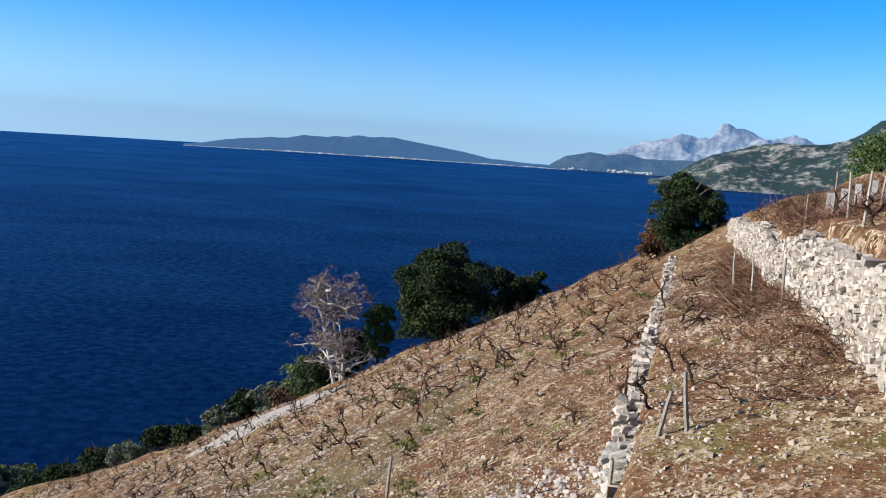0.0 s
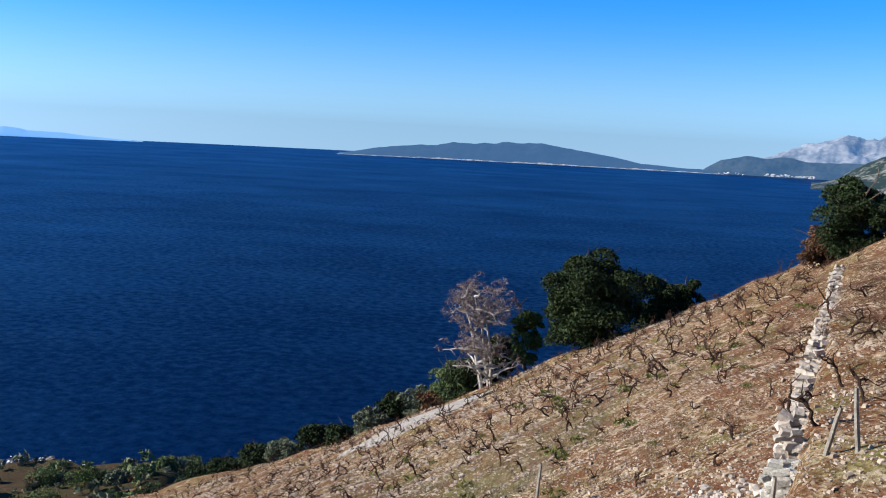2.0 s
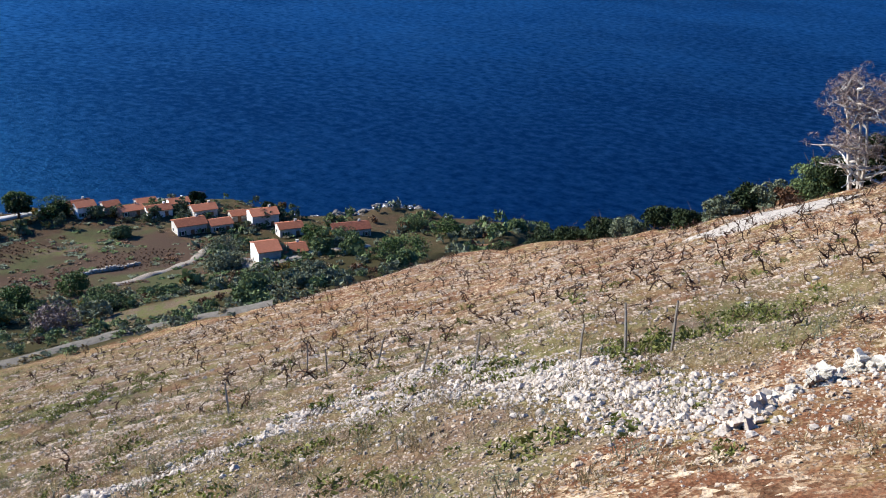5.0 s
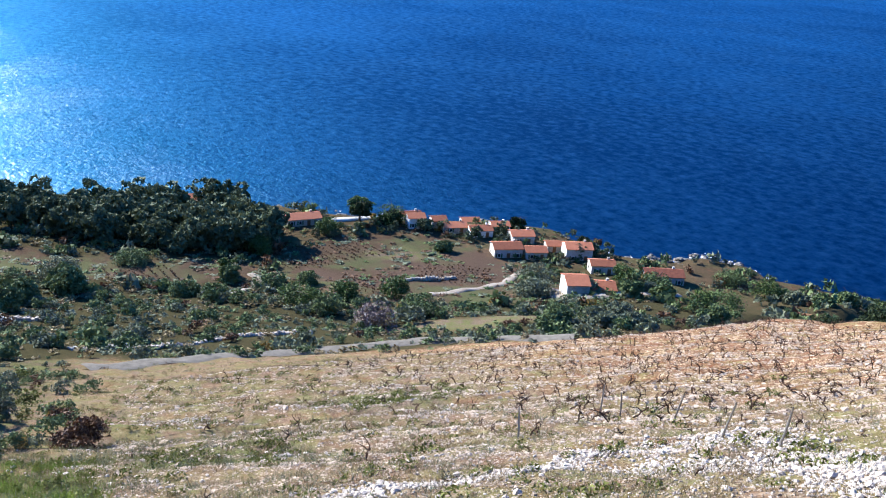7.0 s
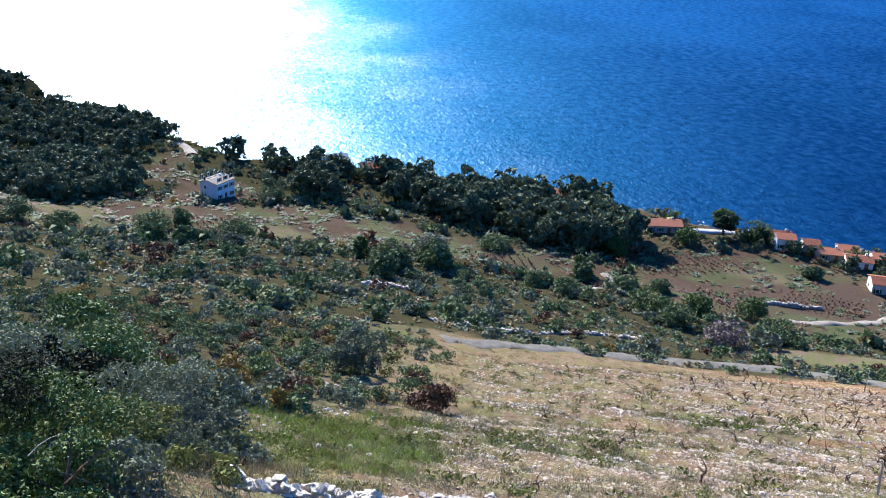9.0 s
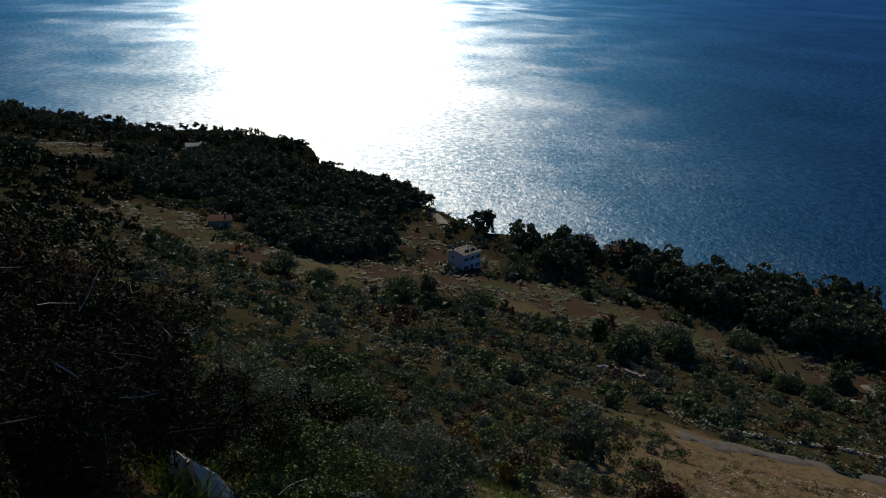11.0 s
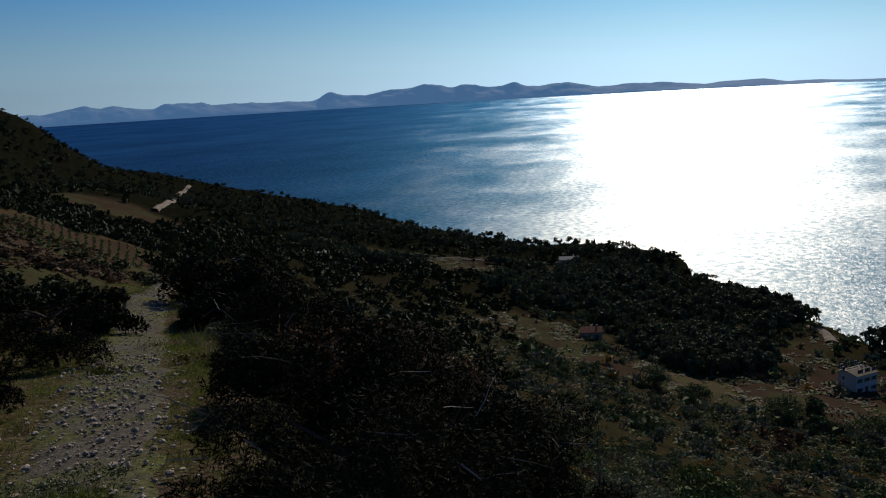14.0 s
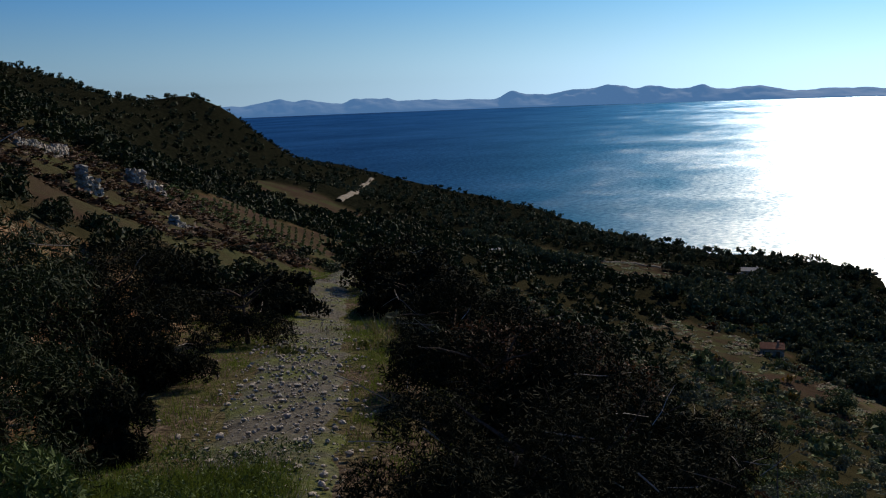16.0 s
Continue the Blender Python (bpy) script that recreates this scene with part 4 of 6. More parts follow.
for i, (az, d, h, w, m) in enumerate([(10.6, 82, 2.6, 3.6, OLIVE), (12.1, 83, 3.0, 4.0, PINE_AND_SHADED_LEAF), (13.5, 81, 2.4, 3.6, OLIVE), (15.4, 85, 2.2, 3.4, PINE_AND_SHADED_LEAF), (17.2, 88, 2.2, 4.2, PINE_AND_SHADED_LEAF),
                                      (19.0, 90, 2.0, 4.4, OLIVE), (20.8, 94, 2.4, 5.0, PINE_AND_SHADED_LEAF), (22.6, 99, 2.4, 5.0, PINE_AND_SHADED_LEAF), (24.4, 107, 2.6, 6.0, PINE_AND_SHADED_LEAF), (26.5, 128, 3.0, 7.0, OLIVE), (28.5, 133, 3.0, 7.0, PINE_AND_SHADED_LEAF), (9.6, 81, 2.0, 3.0, RUST), (23.6, 112, 2.6, 6, PINE_AND_SHADED_LEAF), (25.7, 118, 2.6, 6, PINE_AND_SHADED_LEAF), (27.5, 124, 2.8, 7, PINE_AND_SHADED_LEAF), (29.7, 128, 2.8, 6, PINE_AND_SHADED_LEAF), (31.1, 132, 3.0, 7, PINE_AND_SHADED_LEAF), (26.8, 112, 2.2, 5, PINE_AND_SHADED_LEAF), (29.1, 116, 2.2, 5, PINE_AND_SHADED_LEAF), (32.1, 126, 2.4, 6, PINE_AND_SHADED_LEAF), (21.8, 104, 2.2, 5, PINE_AND_SHADED_LEAF)]):
    leafy_tree("shrub", *place(az, d), h, w, m, "low evergreen shrub along the foot of the vineyard", "shrub", 5000, 0.14, 0.0, 30 + i, group="shrubs of the vineyard edge")


# ---- village ----
def box(w, d, h, x=0.0, y=0.0, z=0.0):
    v = np.array([[x + a * w / 2, y + b * d / 2, z + c * h] for a in (-1, 1) for b in (-1, 1) for c in (0, 1)])
    f = np.array([[0, 1, 3, 2], [4, 6, 7, 5], [0, 4, 5, 1], [2, 3, 7, 6], [0, 2, 6, 4], [1, 5, 7, 3]])
    return v, f


def house(x, y, rz, w, d, h, wall_mat, label, rise=0.32, chimney=True, roof_mat=None, storeys=1, gable=False):
    """A gabled house: walls, two roof slopes with eaves, windows with frames and shutters, a door, a chimney."""
    t = thing("house", x, y, rz, 1, label, "house", "houses by the shore", 0.0)
    t.matrix_world = pose(x, y, float(min(ground(x + a * w / 2.5, y + b * d / 2.5) for a in (-1, 1) for b in (-1, 1))) - 0.1, 0, 0, rz)
    top = h + d / 2 * rise * 1.35
    bm = bmesh.new()
    pts = [(-d / 2, -1.2), (d / 2, -1.2), (d / 2, h), (0, top), (-d / 2, h)]
    a = [bm.verts.new((-w / 2, p, q)) for p, q in pts]
    b = [bm.verts.new((w / 2, p, q)) for p, q in pts]
    bm.faces.new(a[::-1])
    bm.faces.new(b)
    for i in range(5):
        bm.faces.new((a[i], a[(i + 1) % 5], b[(i + 1) % 5], b[i]))
    part("wall", bm, wall_mat, t)
    # white plate over the sunny end: its sunlight is put into the colour
    if gable:
        bm = bmesh.new()
        a = [bm.verts.new((-w / 2 - 0.08, p, q)) for p, q in pts]
        b = [bm.verts.new((-w / 2 - 0.01, p, q)) for p, q in pts]
        bm.faces.new(a[::-1])
        bm.faces.new(b)
        for i in range(5):
            bm.faces.new((a[i], a[(i + 1) % 5], b[(i + 1) % 5], b[i]))
        part("gable_wall", bm, WHITEWASH, t, "white plate for the sunlit side of the gable")
    for s in (-1, 1):
        slope = math.atan2(top - h, d / 2)
        run = d / 2 / math.cos(slope) + 0.35
        v, f = box(w + 0.5, run, 0.16)
        v[:, 1] += run / 2
        c_, s_ = math.cos(slope), math.sin(slope)
        v = np.stack([v[:, 0], v[:, 1] * c_ + v[:, 2] * s_, -v[:, 1] * s_ + v[:, 2] * c_ + top + 0.02], -1)
        v[:, 1] *= s
        part("roof", (v, f if s > 0 else f[:, ::-1]), roof_mat or ROOF, t)
    if chimney:
        part("chimney", box(0.6, 0.5, 1.3, w * 0.28, d * 0.12, top - 0.7), wall_mat, t)
    for st in range(storeys):
        zb = 0.9 + st * 2.7
        for side in (-1, 1):
            n = max(1, int(w / 2.6))
            for i in range(n):
                wx = -w / 2 + (i + 0.5) * w / n
                if st == 0 and i == n // 2 and side < 0:
                    part("door", box(1.0, 0.1, 2.05, wx, side * (d / 2 + 0.02), 0.1), DOORWOOD, t)
                    continue
                fr = part("window", box(1.0, 0.08, 1.2, wx, side * (d / 2 + 0.03), zb), WHITEWASH, t)
                part("pane", box(0.8, 0.1, 1.0, wx, side * (d / 2 + 0.035), zb + 0.1), GLASS, fr)
                for e in (-1, 1):
                    part("shutter", box(0.45, 0.05, 1.2, wx + e * 0.74, side * (d / 2 + 0.06), zb), SHUTTER, fr)
        for e in (-1, 1):
            fr = part("window", box(0.08, 0.9, 1.1, e * (w / 2 + 0.03), d * 0.18, zb), WHITEWASH, t)
            part("pane", box(0.1, 0.7, 0.9, e * (w / 2 + 0.035), d * 0.18, zb + 0.1), GLASS, fr)
    return t


L1 = "small stone house with an orange tiled roof"
L2 = "white plastered house with a terracotta tiled roof"
HOUSES = [  # x, y, turn, length, depth, wall height, walls, storeys, white plate on the sunlit gable
    (-139.2, 148.1, 59, 5.4, 7, 4.8, PLASTER, 1, 1), (-137.8, 155.2, 57, 6.9, 6, 3.2, PLASTER, 1, 0), (-169.8, 179.8, 59, 7.6, 6, 4.2, PLASTER, 1, 1), (-156.0, 175.4, 57, 6.6, 5, 3.0, PLASTER, 1, 0),
    (-181.0, 162.5, 64, 8.2, 6, 3.4, PLASTER, 1, 0), (-175.5, 168.6, 62, 6.0, 5, 2.8, PLASTER, 1, 0), (-178.3, 178.2, 61, 4.2, 4.5, 2.4, HOUSE_STONE, 1, 0), (-188.8, 175.1, 63, 6.8, 5.5, 3.0, PLASTER, 1, 0),
    (-200.0, 175.8, 64, 5.6, 5, 2.6, WHITEWASH, 1, 0), (-199.3, 167.6, 65, 6.9, 5, 2.6, WHITEWASH, 1, 0), (-206.1, 162.9, 67, 7.0, 5, 2.4, HOUSE_STONE, 1, 0), (-212.5, 161.4, 68, 4.5, 5, 2.6, PLASTER, 1, 0),
    (-215.2, 154.6, 69, 5.2, 5, 3.8, WHITEWASH, 1, 0), (-223.4, 158.4, 70, 6.5, 5, 3.2, PLASTER, 1, 1), (-213.1, 174.6, 66, 5.7, 5, 2.4, PLASTER, 1, 0), (-232.9, 124.7, 78, 10.6, 6, 2.6, PLASTER, 1, 0), (-146.1, 189.4, 54, 10.6, 6, 3.0, PLASTER, 1, 1),
    (-296.6, 48.0, 97, 11.1, 7, 4.8, PLASTER, 2, 0), (-268.0, 106.0, 81, 8.0, 6, 3.4, PLASTER, 1, 0)]
for x, y, rz, w, d, h, m, st, white in HOUSES:
    house(x, y, rz, w, d, h, m, L2 if m is WHITEWASH else L1 if m is HOUSE_STONE else "pale plastered village house with an orange tiled roof", 0.25, storeys=st, gable=bool(white), chimney=w > 6, roof_mat=OLD_ROOF if d == 6 and w == 10.6 and h == 3.0 else None)
house(-301.3, 34.4, 104, 7.9, 7, 4.8, WHITEWASH, "white two-storey house with a grey roof among pines", 0.3, roof_mat=CONCRETE, storeys=2)
house(-268.0, -5.0, 140, 8.0, 6.4, 5.6, WHITEWASH, "three-storey white house with a low pale roof", 0.16, roof_mat=TRACK, storeys=3)
house(-416.9, -137.6, 110, 9, 7, 4.0, WHITEWASH, "lone white house near the headland", 0.2, roof_mat=CONCRETE)
house(-263.8, -80.5, 110, 6.5, 5, 3.0, HOUSE_STONE, "stone field house with a faded tiled roof")
house(-329.3, -222.7, 125, 5, 4, 2.6, WHITEWASH, "small white field hut", 0.1, roof_mat=CONCRETE)

for i, (x, y, h, w, m, lab) in enumerate([
        (-225.1, 140.9, 7.5, 8.0, PINE_AND_SHADED_LEAF, "umbrella-shaped pine by the shore"), (-220.1, 149.3, 5.0, 7.0, PINE_AND_SHADED_LEAF, "broad dark pine by the shore"), (-198.3, 181.6, 5.0, 6.5, PINE_AND_SHADED_LEAF, "broad dark pine among the houses"),
        (-170.0, 184.3, 6.0, 5.0, PINE_AND_SHADED_LEAF, "dark pine behind a house"), (-173.6, 186.5, 5.0, 6.0, PINE_AND_SHADED_LEAF, "dark pine behind a house"), (-144.6, 140.4, 4.0, 11.0, OLIVE, "wide grey-green olive tree beside the track"),
        (-123.6, 161.3, 4.6, 6.5, MAQUIS, "round dark tree beside the village lane"), (-127.4, 154.9, 5.4, 6.0, MAQUIS, "round dark tree beside the village lane"), (-137.5, 166.8, 5.5, 5.5, MAQUIS, "dark tree between houses"),
        (-100.7, 149.5, 4.2, 7.5, MAQUIS, "dark shrubby tree below the vineyard"), (-91.2, 143.2, 4.2, 8, OLIVE, "grey-green shrubby tree below the vineyard"), (-83.1, 136.3, 4.0, 7.0, MAQUIS, "dark shrubby tree below the vineyard"),
        (-114.5, 203.7, 3.4, 6.5, OLIVE, "round shrub near the rocky shore"), (-107.9, 205.7, 3.4, 6, MAQUIS, "round shrub near the rocky shore"), (-110.8, 222.9, 3.8, 7, MAQUIS, "round shrub near the rocky shore"), (-108.4, 234.0, 3.6, 8, MAQUIS, "round shrub near the rocky shore"),
        (-106.6, 108.8, 4.4, 6.5, MAQUIS, "dark tree under the vineyard"), (-103.0, 118.6, 3.0, 5.0, OLIVE, "grey-green bush under the vineyard"), (-98.7, 121.5, 3.0, 5.5, OLIVE, "grey-green bush under the vineyard"),
        (-188.6, 81.8, 5.2, 6.0, MAQUIS, "round dark tree in the fields"), (-187.3, 44.5, 6.0, 9.0, MAQUIS, "broad dark tree in the scrub"), (-180.6, 33.8, 6.0, 8.0, MAQUIS, "broad dark tree in the scrub"),
        (-133.5, 168.8, 3, 5, OLIVE, "grey-green bush by the houses"), (-192.1, 148.5, 3, 6, MAQUIS, "dark bush at the field edge"), (-203.2, -18.9, 4.4, 8, MAQUIS, "dark bush in a fallow field"), (-199.0, -11.2, 4.2, 7, MAQUIS, "dark bush in a fallow field"),
        (-191.7, -1.2, 3.2, 7, OLIVE, "grey-green bush in a fallow field"), (-172.7, 29.8, 5.0, 7, MAQUIS, "dark tree above the fields"), (-192.8, 45.3, 5.4, 6, MAQUIS, "dark tree above the fields")]):
    leafy_tree("tree", x, y, h, w, m, lab, "tree", 2600, 0.36, 0.35 if "umbrella" in lab else 0.0, 60 + i, 0.6)

# road, lanes and gravel
strip("road", [(-99.8, 24.0), (-100.8, 30.5), (-102.5, 39.4), (-106.0, 50.0), (-107.0, 60.5), (-103.0, 73.0), (-97.0, 84.0), (-86.0, 94.0)], 3.4, ASPHALT, "narrow grey road under the vineyard", "road", 0.1)
strip("pavement_lane", [(-158.0, 118.0), (-157.5, 125.5), (-157.0, 133.0), (-159.5, 144.7), (-163.0, 149.0), (-166.4, 158.5)], 2.6, TRACK, "pale dirt lane to the houses", "lane", 0.25)
strip("pavement_lane", [(-177.0, 68.0), (-176.5, 79.3), (-183.2, 86.2), (-188.1, 90.0), (-193.7, 88.7)], 2.6, TRACK, "bend of a pale dirt lane", "lane", 0.3, level=False)
strip("pavement_lane", [(-155.2, 147.1), (-146.5, 145.0), (-138.0, 141.5), (-131.0, 150.0), (-133.5, 162.2), (-131.5, 169.0), (-133.0, 180.0)], 3.6, TRACK, "pale lane beside the white-gabled house", "lane", 0.3)
strip("pavement_quay", [(-231.0, 130.9), (-230.6, 137.7), (-226.6, 149.8), (-222.0, 152.0)], 3.0, CONCRETE, "pale concrete quay along the shore", "quay", 0.5)
strip("pavement_lane", [(-343.9, -23.0), (-334.5, -16.4), (-322.0, -14.0)], 4.0, TRACK, "pale clearing beside the coast wood", "lane", 0.5)
strip("pavement_lane", [(-420.5, -404.0), (-445.0, -421.0), (-485.0, -451.0), (-565.0, -517.0), (-658.0, -593.0), (-718.0, -640.0)], 4.5, TRACK, "pale track over the far shoulder", "track", 1.5, level=False)
strip("pavement_lane", [(-401.2, -250.0), (-405.0, -222.4), (-400.0, -196.6), (-410.0, -160.0), (-424.0, -143.0)], 2.2, TRACK, "faint pale track through the far fields", "track", 0.4)
strip("pavement_gravel", [place(13.2, 69), place(9.8, 64), place(6.4, 63)], 11.0, GRAVEL, "bank of loose grey gravel beside the vineyard", "gravel", 0.22, level=False)

# ---- walls and rubble of the vineyard ----
stone_wall([WALL_UPPER[0], WALL_UPPER[1]], 1.55, 1.1, "high dry stone retaining wall of white limestone", 300, 0.5, 0.12, 1.2, 0.12)
stone_wall([WALL_LOWER[0], WALL_LOWER[1]], 0.55, 0.4, "low dry stone wall of white limestone between vine terraces", 290, 0.42, 0.12, 2.0, 0.5)
stone_wall([(-12.9, -0.25), (-13.8, 0.84), (-15.1, 2.22), (-17.6, 4.18), (-19.12, 6.44)], 0.16, 0.12, "tumbled low dry stone wall in the weeds", 300, 0.36, 0.1, 2.2, 0.6, 0.1, BLOCKS)
stone_wall([(-9.01, -1.45), (-10.4, -0.66)], 0.2, 0.16, "short broken dry stone wall among bushes", 120, 0.4, 0.1, 2.0, 0.6, 0.1, BLOCKS)
stone_wall([(-0.4, 15.7), (-1.3, 15.89), (-2.17, 14.19), (-2.47, 12.59)], 0.2, 0.15, "collapsed dry stone wall of white limestone", 290, 0.3, 0.11, 2.4, 0.7)
stone_wall([place(152.2, 72), place(149.6, 80)], 0.5, 1.0, "pale terrace wall on the hillside", 240, 0.5, 0.2, 1.0, 0.2, 0.2, GREY_BLOCKS)
stone_wall([place(148.9, 57), place(148.1, 58)], 1.0, 0.8, "pale stone outcrop of a terrace wall", 120, 0.6, 0.2, 2.0, 0.4, 0.2, GREY_BLOCKS)
stone_wall([place(146.3, 92), place(144.5, 96)], 1.0, 0.7, "pale rocky outcrop above the vine rows", 160, 0.8, 0.3, 2.4, 0.6, 0.2, GREY_BLOCKS)
stone_wall([place(144.0, 60), place(141.6, 66)], 0.4, 0.2, "low terrace wall below the far vines", 160, 0.5, 0.18, 2.0, 0.5, 0.2, GREY_BLOCKS)
stone_wall([(-153.2, 149.2), (-146.2, 146.4), (-140.6, 144.6)], 1.0, 1.0, "white garden wall curving beside the gabled house", 160, 0.5, 0.4, 0.5, 0.05, 0.25, GREY_BLOCKS)
stone_wall([(-171.6, 121.2), (-169.8, 128.0), (-168.6, 134.9)], 0.6, 0.6, "pale field wall behind the village lane", 160, 0.5, 0.4, 1.0, 0.2, 0.25, GREY_BLOCKS)
stone_wall([(-120.6, 28.2), (-126.0, 39.0), (-129.0, 55.8), (-127.0, 70.1)], 0.35, 0.3, "tumbled terrace wall above the road", 200, 0.6, 0.34, 2.0, 0.6, 0.2, GREY_BLOCKS)
stone_wall([(-159.7, 23.4), (-163.0, 28.6), (-157.0, 34.0)], 0.7, 0.6, "ruined pale stone wall in the scrub", 60, 0.6, 0.5, 1.6, 0.5)

PEBBLES = [pebble(rng) for _ in range(8)]
CHIPS = [chip(rng) for _ in range(8)]
SHARDS = [shard(rng) for _ in range(8)]


def scatter(count, u0, u1, v0, v1, keep=None):
    u, v = rng.uniform(u0, u1, count), rng.uniform(v0, v1, count)
    x, y = to_xy(u, v)
    if keep is not None:
        m = rng.uniform(0, 1, count) < keep(u, v, x, y)
        x, y = x[m], y[m]
    return x, y


def along(line, count, width):
    p = np.array(line, float)
    seg = np.concatenate([[0], np.cumsum(np.hypot(*np.diff(p, axis=0).T))])
    s = rng.uniform(0, seg[-1], count)
    return np.interp(s, seg, p[:, 0]) + rng.normal(0, width / 2, count), np.interp(s, seg, p[:, 1]) + rng.normal(0, width / 2, count)


x, y = scatter(120000, -6, 46, -46, 4, lambda u, v, x, y: np.clip(1.25 - np.hypot(x, y) / 46, 0, 1) * (np.hypot(x, y) > 11) * (1 - 0.7 * plot(u, v, GRASS)) * (beside(x, y, WALL_UPPER)[0] < 0))
close = np.hypot(x, y) < 24
stuff("soil_stones", spread(SHARDS, x[close], y[close], rng.lognormal(-2.9, 0.5, close.sum()).clip(0.03, 0.2), sink=0.08), SOILSTONE, "loose earthy stones strewn over the near vineyard soil", "stones")
x, y = x[~close], y[~close]
stuff("soil_stones", spread(CHIPS, x, y, rng.lognormal(-2.55, 0.45, len(x)).clip(0.04, 0.24), sink=0.08), SOILSTONE, "loose earthy stones strewn over the vineyard soil", "stones")
x, y = scatter(80000, 10, 84, -68, 2, lambda u, v, x, y: smooth(np.hypot(x, y), 24, 40) * (0.6 + 0.4 * (v < -14)) * np.clip(0.6 + 0.8 * rolling(x, y, 8.0, 2.0), 0.1, 1))
stuff("soil_stones", spread(CHIPS, x, y, rng.lognormal(-1.95, 0.45, len(x)).clip(0.08, 0.4), sink=0.08), SOILSTONE, "pale stones turned up between the far vines", "stones")
x, y = scatter(60000, -4, 34, -34, -2, lambda u, v, x, y: (np.hypot(x, y) > 10.5) * np.clip(1.5 - np.hypot(x, y) / 28, 0, 1) * (beside(x, y, WALL_UPPER)[0] < 0))
stuff("gravel", spread(CHIPS, x, y, rng.lognormal(-3.1, 0.4, len(x)).clip(0.025, 0.09)), SOILSTONE, "fine pale gravel on the near vineyard soil", "gravel")
heaps = [along([(-2.57, 13.49), (-6.12, 16.46), (-8.75, 19.43)], 2600, 1.6), along([(-7.13, 17.95), (-11.17, 21.91), (-14.19, 23.38), (-16.18, 20.36)], 2600, 1.2), along([(-16.38, 20.86), (-16.13, 15.87), (-16.91, 13.67), (-17.27, 10.38), (-18.53, 7.42)], 2400, 0.7),
         along([(-8.15, 19.94), (-11.16, 18.91), (-14.16, 18.88)], 1500, 1.8), along([(-33.2, 25.75), (-44.23, 30.67), (-54.3, 37.6)], 900, 3.0), along([(-42.09, 4.59), (-44.99, 5.59)], 300, 1.2), along([(-33.03, -5.81), (-28.52, -3.65)], 350, 1.2), along([(-38.0, 0.13), (-40.0, 1.61)], 160, 0.8),
         along([(-50.96, 17.82), (-48.09, 19.78)], 260, 1.4), along([(-1.1, 15.49), (2.86, 15.23)], 600, 1.4)]
x, y = np.concatenate([h[0] for h in heaps]), np.concatenate([h[1] for h in heaps])
stuff("rubble", spread(PEBBLES, x, y, rng.lognormal(-2.35, 0.42, len(x)).clip(0.04, 0.32), sink=0.08), RUBBLE, "banks of pale limestone rubble cleared from the vines", "rubble")

x, y = scatter(9000, 12, 64, -26, 14, lambda u, v, x, y: (np.hypot(x, y) > 12) * smooth(rolling(x, y, 10.0, 9.0), 0.05, 0.5) * 0.8)
stuff("rubble", spread(PEBBLES, x, y, rng.lognormal(-2.1, 0.45, len(x)).clip(0.05, 0.34), sink=0.1), RUBBLE, "scattered limestone lumps on the weedy slope", "rubble")

# growth on the bank below the path
x, y = scatter(1500, 4, 22, 1, 18, lambda u, v, x, y: (np.hypot(x, y) > 8) * 0.9)
clear = scrub_cover(x, y) > 0.2
BANK = (x[clear], y[clear])

# shore rocks
def rock(r, seed):
    bm = bmesh.new()
    bmesh.ops.create_icosphere(bm, subdivisions=3, radius=0.5)
    for w in bm.verts:
        n = noise.fractal(w.co * 2.2 + Vector((seed * 3.1, 0, 0)), 1.0, 2.0, 4)
        w.co *= 1 + 0.45 * n
        w.co.z *= 0.38
    return bm


k = Mat("wet_shore_rock", 0.85, 0.3)
geo = k.t.nodes.new("ShaderNodeNewGeometry")
k.color(k.ramp(k.noise(1.2, 5.0, 0.65, geo.outputs["Position"]), (0.42, (0.035, 0.03, 0.025)), (0.6, (0.16, 0.14, 0.115)), (0.78, (0.45, 0.43, 0.39))))
SHORE = k.m
ROCK_MESHES = []
for i in range(6):
    me = bpy.data.meshes.new("rock")
    bm = rock(rng, i)
    bm.to_mesh(me)
    bm.free()
    me.materials.append(SHORE)
    ROCK_MESHES.append(me)


def boulder(x, y, s, label, mesh=None, z=None, mat=None):
    o = new("boulder", mesh or ROCK_MESHES[rng.integers(6)])
    o.matrix_world = pose(x, y, (max(float(ground(x, y)), 0.0) if z is None else z) + 0.1 * s, rng.uniform(-12, 12), rng.uniform(-12, 12), rng.uniform(0, 360)) @ Matrix.Scale(s, 4)
    return tagged(o, label, "boulder", "rocks")


for i in range(46):
    az = rng.uniform(30.5, 38.5)
    d = np.interp(az, [c[0] for c in COAST], [c[1] for c in COAST]) + rng.uniform(-9, 5)
    boulder(*place(az, d), rng.uniform(1.0, 4.2), "low dark jagged rock in the surf line", z=rng.uniform(-0.5, 0.2))
for i in range(60):
    az = rng.uniform(39, 108)
    d = np.interp(az, [c[0] for c in COAST], [c[1] for c in COAST]) + rng.uniform(-2, 3)
    boulder(*place(az, d), rng.uniform(1.0, 3.2), "low dark pale-topped rock along the shore", z=rng.uniform(-0.6, 0.3))

FOAM = mottled("white_sea_foam", (0.55, 0.57, 0.6), (0.8, 0.82, 0.84), 1.5, 0.8, 0.02)
az = np.concatenate([rng.normal(33.5, 1.6, 90), rng.uniform(38, 60, 24)])
d = np.interp(az, [c[0] for c in COAST], [c[1] for c in COAST]) + rng.uniform(-4, 5, len(az))
x, y = -d * np.sin(np.radians(az)), d * np.cos(np.radians(az))
stuff("surf", spread(PEBBLES, x, y, rng.uniform(0.4, 1.3, len(x)), zs=x * 0 + 0.02, squash=x * 0 + 0.18), FOAM, "white foam washing round the shore rocks", "surf")

